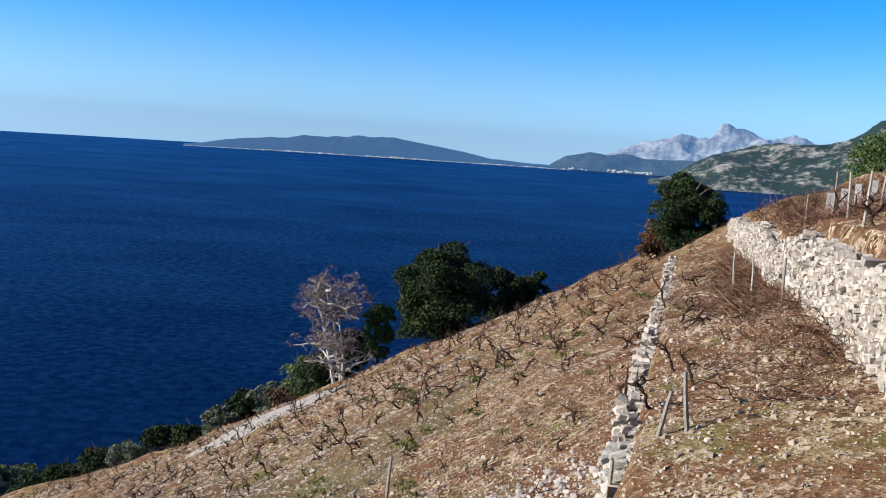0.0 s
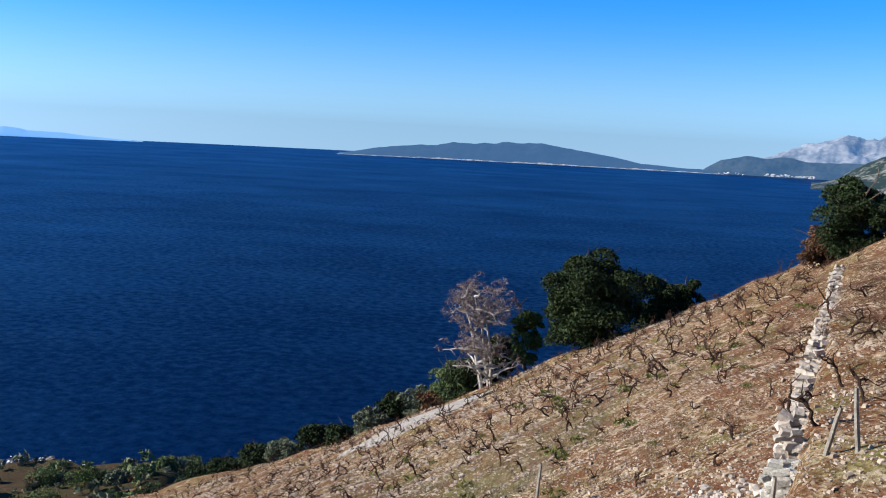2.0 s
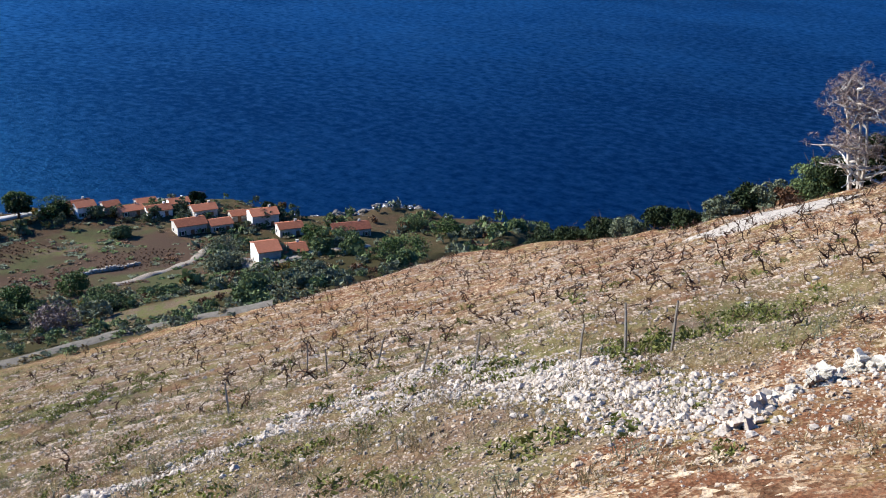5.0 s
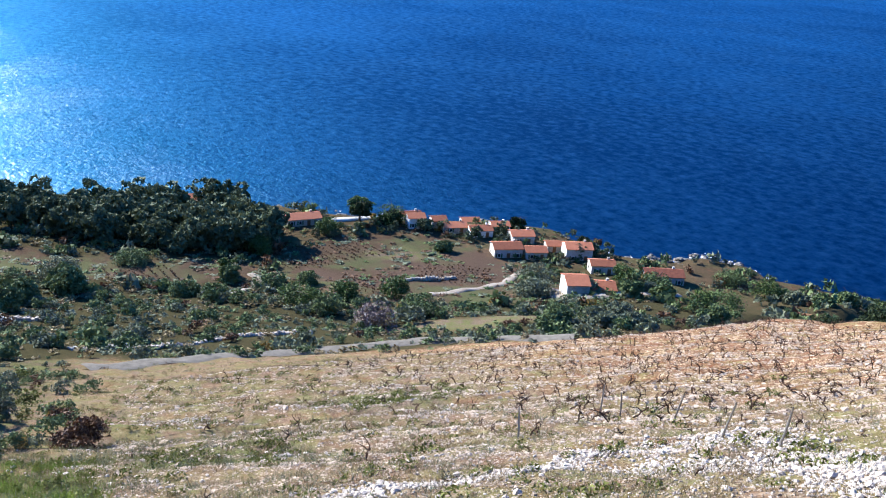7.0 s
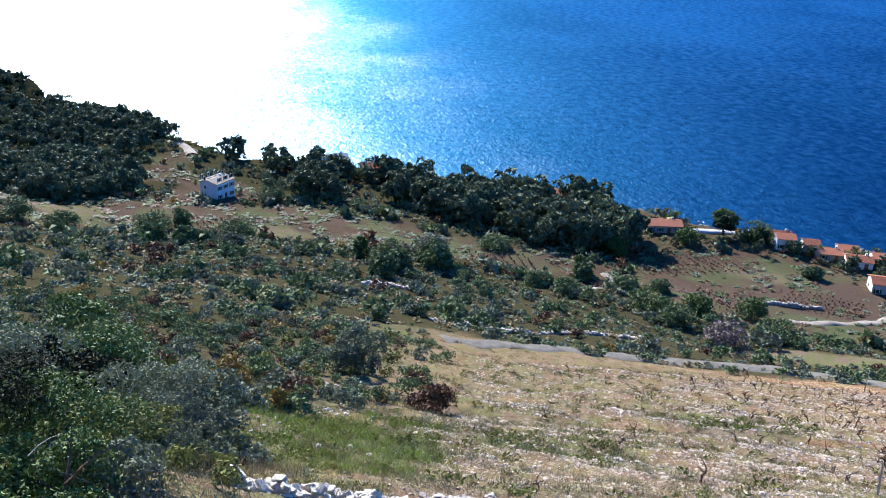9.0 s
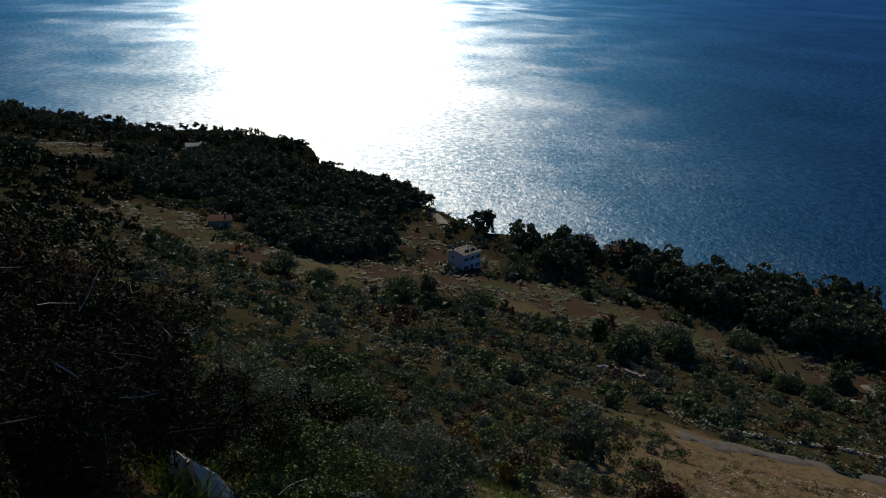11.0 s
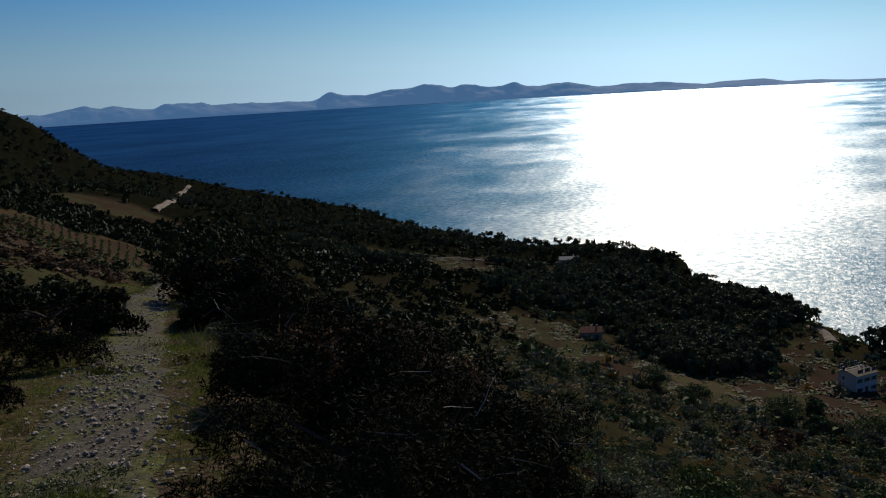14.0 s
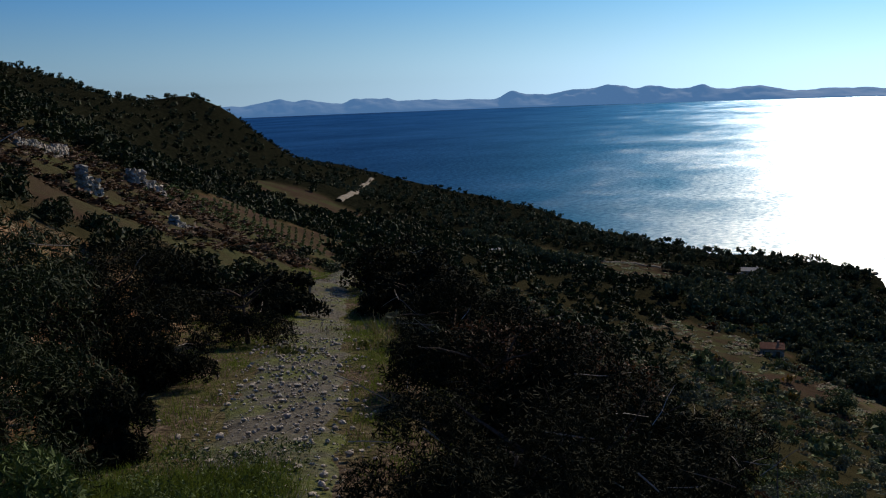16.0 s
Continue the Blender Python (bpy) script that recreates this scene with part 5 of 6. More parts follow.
# ---- stakes ----
def stake(az, d, h, tilt, label="weathered wooden vine stake"):
    x, y = place(az, d)
    r = np.random.default_rng(int(az * 100) + 5000)
    o = new("stake", mesh_np("stake", *tube(wander(r, (0, 0, -0.2), (0, 0, 1), h + 0.2, 4, 0.03), [0.045, 0.04, 0.04, 0.036, 0.03], 6), STAKE))
    o.matrix_world = pose(x, y, float(ground(x, y)), tilt, tilt * 0.6, az)
    tagged(o, label, "stake", "vine stakes")


for az, d, h, tl in [(-15.7, 13.6, 0.9, -4), (-14.0, 13.8, 0.8, 14), (-11.4, 13.6, 0.85, 2), (-17.8, 30, 1.3, 3), (-18.8, 27, 1.5, -3), (-19.8, 31, 1.4, 5), (-20.5, 24, 1.6, -2), (-21.4, 29, 1.7, 2), (-22.1, 22, 1.5, 4), (-22.7, 26, 1.8, 0),
                     (-23.5, 24, 1.6, -5), (-24.3, 21, 1.7, 3), (-25.1, 26, 1.9, 0), (-25.8, 22, 1.5, 6), (-19.2, 36, 1.4, 0), (-18.2, 40, 1.5, 0), (135.9, 21, 0.95, 4), (2.7, 18.5, 1.2, 2), (40.5, 38, 1.6, 4), (39.1, 36, 1.2, -6), (35.5, 33, 1.4, 3), (32.3, 27, 1.5, 8), (46.0, 30, 1.2, -4), (28.7, 25, 1.5, 5), (15.4, 20, 1.3, 3), (18.4, 21, 1.4, -5), (21.4, 22, 1.2, 5)]:
    stake(az, d, h * (0.68 if -28 < az < -18 else 1), tl)
for az in np.arange(-22.5, -28.0, -0.75):
    x, y = place(az, 33)
    o = new("concrete_post", mesh_np("concrete_post", *box(0.2, 0.14, 1.15, 0, 0, -0.3), CONCRETE))
    o.matrix_world = pose(x, y, float(ground(x, y)), 0, rng.normal(0, 3), az)
    tagged(o, "short grey weathered concrete fence post", "fence post", "fence posts")

# ---- low growth ----
SHORT = [strands(rng, 60, 0.2, 0.06, 0.008, 0.9) for _ in range(5)]
TUFTS = [strands(rng, 24, 0.24, 0.28, 0.016, 1.7) for _ in range(6)]
WEEDS = [leaves(rng, [(0, 0, 0.05, 0.3, 0.3, 0.1), (0.2, 0.15, 0.05, 0.2, 0.2, 0.08), (-0.2, 0.1, 0.04, 0.2, 0.2, 0.07)], 60, 0.05, 2.2) for _ in range(5)]
CANES = [strands(rng, 26, 0.34, 0.26, 0.01, 2.2) for _ in range(6)]
x, y = scatter(42000, 3, 92, -66, 6, lambda u, v, x, y: np.clip(1.15 - np.hypot(x, y) / 90, 0.12, 1) * (np.hypot(x, y) > 11) * np.where(v > -14, 1.0, 0.45) * np.clip(0.5 + 1.4 * rolling(x, y, 11.0, 3.0), 0.05, 1))
stuff("dry_grass", spread(TUFTS, x, y, rng.uniform(0.4, 1.0, len(x))), STRAW, "tufts of dry straw-coloured grass between the vines", "grass")
x, y = scatter(11000, 3, 80, -45, 12, lambda u, v, x, y: (np.hypot(x, y) > 11) * np.maximum(np.maximum(0.55 * plot(u, v, GRASS), 0.22 * smooth(v, -24, -8) * np.clip(0.4 + 1.5 * rolling(x, y, 7.0, 8.0), 0, 1)), 0.07 * np.clip(1.2 - np.hypot(x, y) / 50, 0, 1)))
stuff("weeds", spread(WEEDS, x, y, rng.uniform(0.5, 1.4, len(x))), BRIGHT, "patches of low fresh green weeds", "weeds")
x, y = scatter(19000, 3, 84, -72, -4, lambda u, v, x, y: np.clip(0.35 + 0.9 * rolling(x, y, 9.0, 5.0), 0.1, 0.8) * (np.hypot(x, y) > 13) + 0.05 * (beside(x, y, WALL_LOWER)[0] > 0.6))
stuff("pruned_canes", spread(CANES, x, y, rng.uniform(0.5, 1.1, len(x))), PRUNED, "red-brown pruned canes lying between the vines", "canes")
BRUSH = []
for _ in range(6):
    sticks = []
    for _ in range(16):
        a, b = rng.uniform(0, 6.283, 2)
        q = rng.uniform(0, 0.5)
        sticks.append(tube(wander(rng, (q * math.cos(a), q * math.sin(a), rng.uniform(0, 0.25)), (math.cos(b), math.sin(b), rng.uniform(0.0, 0.6)), rng.uniform(0.3, 0.85), 4, 0.34), [0.012, 0.011, 0.009, 0.007, 0.004], 3))
    BRUSH.append(join(*sticks))
x, y = along([place(-22.2, 17), place(-18.7, 26), place(-16.8, 42)], 200, 2.4)
stuff("cut_canes", spread(CANES, x, y, rng.uniform(0.5, 1.2, len(x))), PRUNED, "tangle of cut vine canes on the terrace", "canes")
x, y = along([place(-22.6, 15), place(-19.7, 21), place(-17.8, 34)], 55, 1.3)
stuff("brushwood", spread(BRUSH, x, y, rng.uniform(0.6, 1.1, len(x))), RUST, "dark brown cut brushwood piled under the wall", "brushwood")
stuff("brushwood", spread(BRUSH, x + 0.3, y - 0.2, rng.uniform(0.5, 1.0, len(x))), PRUNED, "red-brown cut brushwood piled under the wall", "brushwood")
x, y = along([place(-21.7, 27), place(-26.1, 24), place(-19.7, 42)], 700, 5.0)
stuff("cut_canes", spread(CANES, x, y, rng.uniform(0.7, 1.4, len(x))), RUST, "dense brown canes of the upper terrace", "canes")
x, y = along([place(-21.7, 27), place(-26.1, 24), place(-19.7, 42)], 260, 5.0)
stuff("brushwood", spread(BRUSH, x, y, rng.uniform(0.5, 1.1, len(x))), PRUNED, "leafless brown vine canes of the upper terrace", "brushwood")
for az, d, s in [(-13.7, 15.5, 1.5), (-13.1, 17.5, 1.5), (-12.4, 20, 1.4), (-14.9, 18.5, 1.3), (-15.8, 16.5, 1.2), (-16.1, 22, 1.5), (-14.6, 24, 1.6), (-14.0, 29, 1.5), (-16.8, 27, 1.4), (-15.7, 33, 1.5), (-17.8, 20, 1.2),
                 (-21.2, 24, 1.4), (-22.6, 26, 1.5), (-24.1, 23, 1.4), (-25.1, 21, 1.5), (-20.7, 30, 1.5), (-22.2, 31, 1.4), (-19.8, 36, 1.5), (-23.9, 28, 1.4), (-25.6, 26, 1.5), (-21.6, 35, 1.5), (-18.8, 44, 1.5), (-24.7, 33, 1.5)]:
    x, y = place(az, d)
    o = new("grapevine")
    o.matrix_world = pose(x, y, float(ground(x, y)), 0, 0, rng.uniform(0, 360)) @ Matrix.Scale(s * 0.62, 4)
    for me in VINE_MESHES[rng.integers(len(VINE_MESHES))]:
        part(me.name.split(".")[0], me, VINE_BARK, o)
    tagged(o, "tall twisted old grapevine stock on the terrace", "grapevine", "vines of the terraces")

stuff("bank_grass", spread(TUFTS, *BANK, rng.uniform(0.6, 1.3, len(BANK[0]))), STRAW, "dry grass on the bank below the path", "grass")

for count, m, lo, hi, lab in [(3400, OLIVE, 0.5, 1.3, "grey-green weeds standing among the stones"), (1500, STRAW, 0.6, 1.4, "tall dry grass below the path"), (900, BRIGHT, 0.5, 1.1, "rank fresh green grass below the path")]:
    x, y = scatter(count * 2, 7, 46, -24, 15, lambda u, v, x, y: (np.hypot(x, y) > 9.5) * (0.25 + 0.75 * smooth(v, -12, 0)) * np.clip(0.45 + 1.2 * rolling(x, y, 5.5, count), 0.05, 1))
    stuff("weeds", spread(TUFTS, x, y, rng.uniform(lo, hi, len(x))), m, lab, "weeds")
x, y = scatter(1400, 18, 36, 1, 9, lambda u, v, x, y: 0.9 * plot(u, v, [(27, 5, 8, 4)]))
stuff("weeds", spread(TUFTS, x, y, rng.uniform(0.7, 1.3, len(x))), GRASS_BLADE, "patch of rank yellow-green grass behind the low wall", "weeds")

# ---- scrub and woods ----
def bush_shape(r, count, size):
    blobs = [(0, 0, 0.4, 0.55, 0.55, 0.45)]
    for _ in range(7):
        a, q = r.uniform(0, 6.283), r.uniform(0.2, 0.6)
        s = r.uniform(0.22, 0.42)
        blobs.append((q * math.cos(a), q * math.sin(a), r.uniform(0.2, 0.75), s, s, s * 0.85))
    return leaves(r, blobs, count, size)


def tree_shape(r, count, size):
    blobs = []
    for _ in range(12):
        a, q = r.uniform(0, 6.283), math.sqrt(r.uniform(0, 1)) * 0.32
        s = r.uniform(0.11, 0.2)
        blobs.append((q * math.cos(a), q * math.sin(a), r.uniform(0.22, 0.86) * (1 - 0.5 * q), s, s, s * 0.85))
    v, f = leaves(r, blobs, count, size)
    tv, tf = tube([(0, 0, -0.03), (0.01, 0.0, 0.3), (0, 0.01, 0.7)], [0.025, 0.02, 0.008], 3)
    return join((v, f), (tv, np.concatenate([tf[:, :3], tf[:, [0, 2, 3]]])))


FAR_BUSH = [bush_shape(rng, 30, 0.3) for _ in range(6)]
FINE_BUSH = [bush_shape(rng, 125, 0.15) for _ in range(6)]
MID_BUSH = [bush_shape(rng, 320, 0.09) for _ in range(6)]
TREES = [tree_shape(rng, 380, 0.07) for _ in range(6)]
FAR_TREES = [tree_shape(rng, 130, 0.12) for _ in range(6)]


n = 46000
d = np.sqrt(rng.uniform(0, 1, n)) * 330 + 85
az = rng.uniform(22, 172, n)
x, y = -d * np.sin(np.radians(az)), d * np.cos(np.radians(az))
z = ground(x, y)
fu, fv = to_uv(x, y)
ok = (z > 2.5) & (rng.uniform(0, 1, n) < np.maximum(scrub_cover(x, y) * np.clip(0.42 + 1.4 * rolling(x, y, 21.0, 7.0), 0.05, 1), 0.03 * in_fields(fu, fv) * (fv > 60)))
x, y = x[ok], y[ok]
kind = rng.choice(4, len(x), p=[0.5, 0.39, 0.08, 0.03])
# past 112 degrees left, scrub takes leaves coloured dark for the backlight
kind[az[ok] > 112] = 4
for i, (m, lab) in enumerate([(MAQUIS, "dense dark evergreen scrub on the lower slopes"), (OLIVE, "grey-green scrub on the lower slopes"), (RUST, "brown withered scrub on the lower slopes"), (AUTUMN, "yellowing bushes in the scrub"), (PINE_AND_SHADED_LEAF, "far-slope scrub with backlit shade in its leaf colour")]):
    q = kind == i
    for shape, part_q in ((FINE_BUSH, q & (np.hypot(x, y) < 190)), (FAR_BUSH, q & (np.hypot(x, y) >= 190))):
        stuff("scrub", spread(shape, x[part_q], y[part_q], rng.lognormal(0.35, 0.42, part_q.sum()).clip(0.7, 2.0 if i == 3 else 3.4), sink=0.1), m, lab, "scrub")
n = 9000
d = np.sqrt(rng.uniform(0, 1, n)) * 190 + 82
az = rng.uniform(38, 135, n)
x, y = -d * np.sin(np.radians(az)), d * np.cos(np.radians(az))
ok = (ground(x, y) > 3) & (rng.uniform(0, 1, n) < scrub_cover(x, y))
x, y = x[ok], y[ok]
for i, (m, lab) in enumerate([(OLIVE, "low grey-green growth between the bushes"), (MAQUIS, "low dark green growth between the bushes"), (STRAW, "dry grass between the bushes")]):
    q = slice(i, None, 3)
    stuff("undergrowth", spread(FAR_BUSH, x[q], y[q], rng.uniform(0.6, 1.5, len(x[q])), squash=np.full(len(x[q]), 0.5)), m, lab, "undergrowth")
x, y = scatter(16000, 150, 350, -130, 350, lambda u, v, x, y: in_fields(u, v) * np.clip(0.5 + 1.3 * rolling(x, y, 31.0, 6.0), 0.05, 1) * (ground(x, y) > 3))
for i, (m, lab) in enumerate([(RUST, "dry brown grass standing in the fallow fields"), (OLIVE, "grey-green weeds in the fallow fields"), (MIDGREEN, "green weeds in the fallow fields")]):
    q = slice(i, None, 3)
    stuff("field_grass", spread(FAR_BUSH, x[q], y[q], rng.uniform(0.8, 2.2, len(x[q])), squash=np.full(len(x[q]), 0.22)), m, lab, "grass")
x, y = scatter(5200, 36, 106, -42, 18, lambda u, v, x, y: smooth(v + 0.2 * u, -22, 2) * 0.75 * np.clip(0.5 + 1.2 * rolling(x, y, 9.0, 4.0), 0.05, 1))
for i, (m, lab) in enumerate([(OLIVE, "low grey-green clumps on the weedy slope"), (STRAW, "clumps of dry grass on the weedy slope"), (BRIGHT, "yellow-green weeds on the weedy slope"), (RUST, "withered brown weeds on the weedy slope")]):
    q = slice(i, None, 4)
    stuff("slope_weeds", spread(TUFTS, x[q], y[q], rng.uniform(0.8, 1.8, len(x[q])), squash=np.full(len(x[q]), 0.8)), m, lab, "weeds")
x, y = scatter(420, 4, 22, 2, 18, lambda u, v, x, y: (np.hypot(x, y) > 9) * (0.5 + 0.5 * smooth(v, 3, 7)) * (scrub_cover(x, y) > 0.25))
for i, (m, lab) in enumerate([(OLIVE, "low grey-green bushes on the bank"), (MIDGREEN, "low green bushes on the bank"), (BRIGHT, "low fresh green growth on the bank")]):
    stuff("bank_scrub", spread(MID_BUSH, x[i::3], y[i::3], rng.uniform(0.3, 0.75, len(x[i::3])), sink=0.1), m, lab, "scrub")
n = 3400
d = rng.uniform(9, 95, n)
az = rng.uniform(60, 174, n)
x, y = -d * np.sin(np.radians(az)), d * np.cos(np.radians(az))
ok = rng.uniform(0, 1, n) < scrub_cover(x, y) * np.clip(d / 60, 0.4, 1)
x, y = x[ok], y[ok]
kind = rng.choice(5, len(x), p=[0.5, 0.24, 0.1, 0.06, 0.1])
# past 110 degrees, near-black leaves stand in for backlit shade
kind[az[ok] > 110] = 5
for i, (m, lab) in enumerate([(MAQUIS, "dark evergreen scrub below the path"), (OLIVE, "grey-green scrub below the path"), (RUST, "brown withered scrub below the path"), (AUTUMN, "yellow autumn bushes below the path"), (BRIGHT, "fresh green bushes below the path"), (PINE_AND_SHADED_LEAF, "scrub beside the path with backlit shade in its leaf colour")]):
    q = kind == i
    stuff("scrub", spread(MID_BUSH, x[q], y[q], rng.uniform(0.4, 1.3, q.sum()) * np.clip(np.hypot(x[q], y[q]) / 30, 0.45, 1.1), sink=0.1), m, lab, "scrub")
# far hillsides
n = 10000
d = 370 + 1130 * rng.uniform(0, 1, n) ** 1.6
az = rng.uniform(98, 174, n)
x, y = -d * np.sin(np.radians(az)), d * np.cos(np.radians(az))
z = ground(x, y)
ok = (z > 3) & (rng.uniform(0, 1, n) < scrub_cover(x, y))
off, far_on = beside(x, y, ((-411.7, -397.2), (-730.4, -648.5)))
ok &= ~((np.abs(off) < 15) & (far_on > -0.02) & (far_on < 1.02))
x, y = x[ok], y[ok]
# this scrub's backlit shade lies in its leaf colour
stuff("far_scrub", spread(FAR_BUSH, x, y, rng.uniform(1.6, 3.8, len(x)), sink=0.1), PINE_AND_SHADED_LEAF, "scrub covering the far hillside, backlit shade in its leaf colour", "scrub")
# pine woods
def wood(spots, count, tall, label, shapes=None):
    xs, ys = [], []
    for u, v, a, b in spots:
        t, q = rng.uniform(0, 6.283, count), np.sqrt(rng.uniform(0, 1, count))
        px, py = to_xy(u + a * q * np.cos(t), v + b * q * np.sin(t))
        xs.append(px)
        ys.append(py)
    x, y = np.concatenate(xs), np.concatenate(ys)
    m = ground(x, y) > 2.0
    x, y = x[m], y[m]
    stuff("pine_wood", spread(shapes or FAR_TREES, x, y, rng.uniform(0.7, 1.25, len(x)) * tall, sink=0.02), WOOD_LEAF, label, "woods")


wood([(257, -13, 27, 21), (264, 8, 21, 18), (246, -27, 15, 9)], 85, 9.0, "dense pine wood above the shore", TREES)
wood([(246.5, -68.2, 3, 22), (238.8, -98.1, 4, 18), (217.1, -120.2, 5, 14)], 7, 4.5, "trees between the houses and the shore", TREES)
wood([(286, 36, 12, 12), (268, 30, 8, 8), (264, 58, 6, 8), (304, 72, 14, 18), (286, 64, 8, 10), (314, 98, 12, 14)], 15, 8.5, "pines around the white houses", TREES)
wood([(245, 130, 26, 20), (290, 160, 44, 34), (332, 185, 34, 38), (335, 150, 14, 24)], 130, 7.0, "dark pine wood on the coast", TREES)
wood([(272, 215, 22, 24), (300, 225, 34, 22), (345, 232, 30, 18)], 80, 6.0, "dark belt of trees between the far fields")
wood([(398, 258, 18, 30), (400, 300, 22, 40), (385, 345, 20, 40), (388, 400, 24, 40), (328, 272, 4, 18)], 60, 4.0, "low pines on the headland")
wood([(278, 345, 20, 30), (270, 300, 14, 24), (355, 440, 50, 60), (400, 520, 60, 90)], 70, 5.5, "scattered woods toward the far shore")
wood([(263.6, 715.2, 60, 120), (433.0, 793.0, 60, 200), (340.5, 634.5, 40, 60), (176.7, 796.5, 50, 120)], 60, 5.0, "trees along the far shoulder and knoll")

# single bushes and trees round the fields
for i, (x, y, w, h, m) in enumerate([
        (-177.1, 65.9, 7.8, 3.6, MAQUIS), (-172.2, 71.3, 6.4, 3.8, MAQUIS), (-193.5, 83.4, 5.1, 5.7, MIDGREEN), (-213.1, 66.5, 10.5, 2.5, MAQUIS), (-194.5, 28.2, 4.8, 6.1, MIDGREEN), (-185.0, 32.5, 8.9, 7.0, MAQUIS), (-196.8, 46.0, 9.6, 6.0, OLIVE),
        (-157.9, 84.4, 9.9, 4.8, MIDGREEN), (-149.9, 86.3, 7.2, 4.6, MAQUIS), (-159.9, 97.1, 7.7, 4.6, MIDGREEN), (-159.8, 110.2, 8.0, 5.2, MIDGREEN), (-139.1, 101.9, 9.5, 4.4, MAQUIS), (-111.9, 115.2, 6.6, 3.8, MAQUIS), (-120.5, 135.4, 5.0, 2.6, OLIVE), (-118.3, 141.0, 6.3, 3.0, OLIVE),
        (-158.5, 153.0, 12.0, 3.6, OLIVE), (-178.3, 96.7, 6.9, 4.0, MAQUIS), (-108.5, 160.8, 13.0, 4.0, MIDGREEN), (-123.2, 203.5, 9.0, 4.6, MIDGREEN), (-135.7, 174.3, 8.5, 5.2, MAQUIS), (-144.8, 171.8, 7.0, 5.8, MIDGREEN), (-135.2, 205.2, 10.5, 3.8, MAQUIS), (-177.9, 87.4, 6.8, 4.0, MAQUIS),
        (-221.2, 127.2, 8.0, 5.2, MIDGREEN), (-221.5, 149.6, 11.0, 6.2, MIDGREEN), (-133.5, 40.7, 6.8, 2.7, OLIVE), (-136.0, 89.4, 9.0, 5.0, TWIG), (-211.8, 100.4, 9.4, 5.4, MIDGREEN), (-217.3, -20.0, 11.0, 4.0, MAQUIS), (-221.1, -13.2, 5.9, 4.6, MAQUIS), (-212.0, -0.1, 11.0, 4.2, MAQUIS),
        (-261.1, 10.6, 9.4, 5.2, MAQUIS), (-207.2, -47.9, 8.4, 5.0, MAQUIS), (-204.8, -38.2, 8.3, 4.4, MAQUIS), (-151.7, 233.2, 7.0, 3.6, MIDGREEN), (-247.8, 72.1, 4.4, 6.4, AUTUMN)]):
    name, label = ("autumn_tree", "small tree with orange autumn leaves before the wood") if m is AUTUMN else ("shrub", {MAQUIS: "round dark evergreen bush among the fields", MIDGREEN: "dense dark green bush beside the fields", OLIVE: "broad grey-green bush beside the fields", TWIG: "leafless grey-brown bush above the road"}[m])
    leafy_tree(name, x, y, h, w, m, label, "tree" if m is AUTUMN else "shrub", 2600, 0.24, 0.0, 300 + i, group="" if m is AUTUMN else "bushes round the fields")


def stone_pine(x, y, tall, wide, seed):
    """An umbrella-shaped pine with a bare forked trunk."""
    r = np.random.default_rng(seed)
    t = thing("stone_pine", x, y, 0, 1, "umbrella-shaped green pine standing on the shore", "pine", sink=0.1)
    pcs, blobs = [tube(wander(r, (0, 0, 0), (0.05, 0.05, 1), tall * 0.5, 4, 0.05), [0.28, 0.24, 0.22, 0.2, 0.18], 7)], []
    for i in range(9):
        a, q = i * 0.7 + r.normal(0, 0.2), wide * r.uniform(0.25, 0.42)
        tip = (q * math.cos(a), q * math.sin(a), tall * r.uniform(0.68, 0.84))
        pcs.append(tube([(0.05, 0.05, tall * 0.45), (tip[0] * 0.45, tip[1] * 0.45, tall * 0.58), tip], [0.14, 0.1, 0.04], 5))
        blobs.append((*tip, wide * 0.16, wide * 0.16, tall * 0.1))
    blobs += [(r.normal(0, wide * 0.12), r.normal(0, wide * 0.12), tall * r.uniform(0.8, 0.9), wide * 0.17, wide * 0.17, tall * 0.11) for _ in range(6)]
    part("trunk", join(*pcs), BARK, t, "bare forked brown trunk")
    part("crown", leaves(r, blobs, 3600, 0.2), MIDGREEN, t)


stone_pine(-227.8, 142.0, 7.6, 9.2, 41)

# ---- the path and its bushes ----
def path_line():
    a = radians(PATH_AZ)
    out = []
    for s in np.arange(-6, 46, 1.0):
        off = -float(path_bend(s))
        out.append((-s * math.sin(a) - off * math.cos(a), s * math.cos(a) - off * math.sin(a)))
    return out


PATH = path_line()
k = Mat("stony_path", 0.95, 0.1)
geo = k.t.nodes.new("ShaderNodeNewGeometry").outputs["Position"]
fine = k.noise(9.0, 4.0, 0.7, geo)
k.color(k.mix(k.ramp(k.noise(0.9, 4.0, 0.6, geo), (0.44, (0, 0, 0)), (0.6, (1, 1, 1))), k.ramp(fine, (0.3, (0.034, 0.03, 0.024)), (0.7, (0.13, 0.114, 0.092))), k.ramp(fine, (0.3, (0.034, 0.042, 0.009)), (0.7, (0.11, 0.12, 0.032)))))
k.bump(fine, 0.05)
strip("pavement_path", PATH, 1.35, k.m, "narrow stony footpath with grassy edges", "footpath", 0.03, 9, 0.25, False, 0.09)
near_x, near_y = along(PATH[8:22], 1300, 0.8)
x, y = along(PATH, 1700, 0.85)
x, y = np.concatenate([x, near_x]), np.concatenate([y, near_y])
stuff("path_stones", spread(PEBBLES, x, y, rng.lognormal(-3.4, 0.5, len(x)).clip(0.02, 0.09), zs=ground(x, y) + 0.035), RUBBLE, "pale stones strewn on the footpath", "stones")
x, y = along(PATH[8:], 3600, 2.2)
side = by_path(x, y, 0.5, 0.85)
m = side < rng.uniform(0, 1, len(x))
x, y = x[m], y[m]
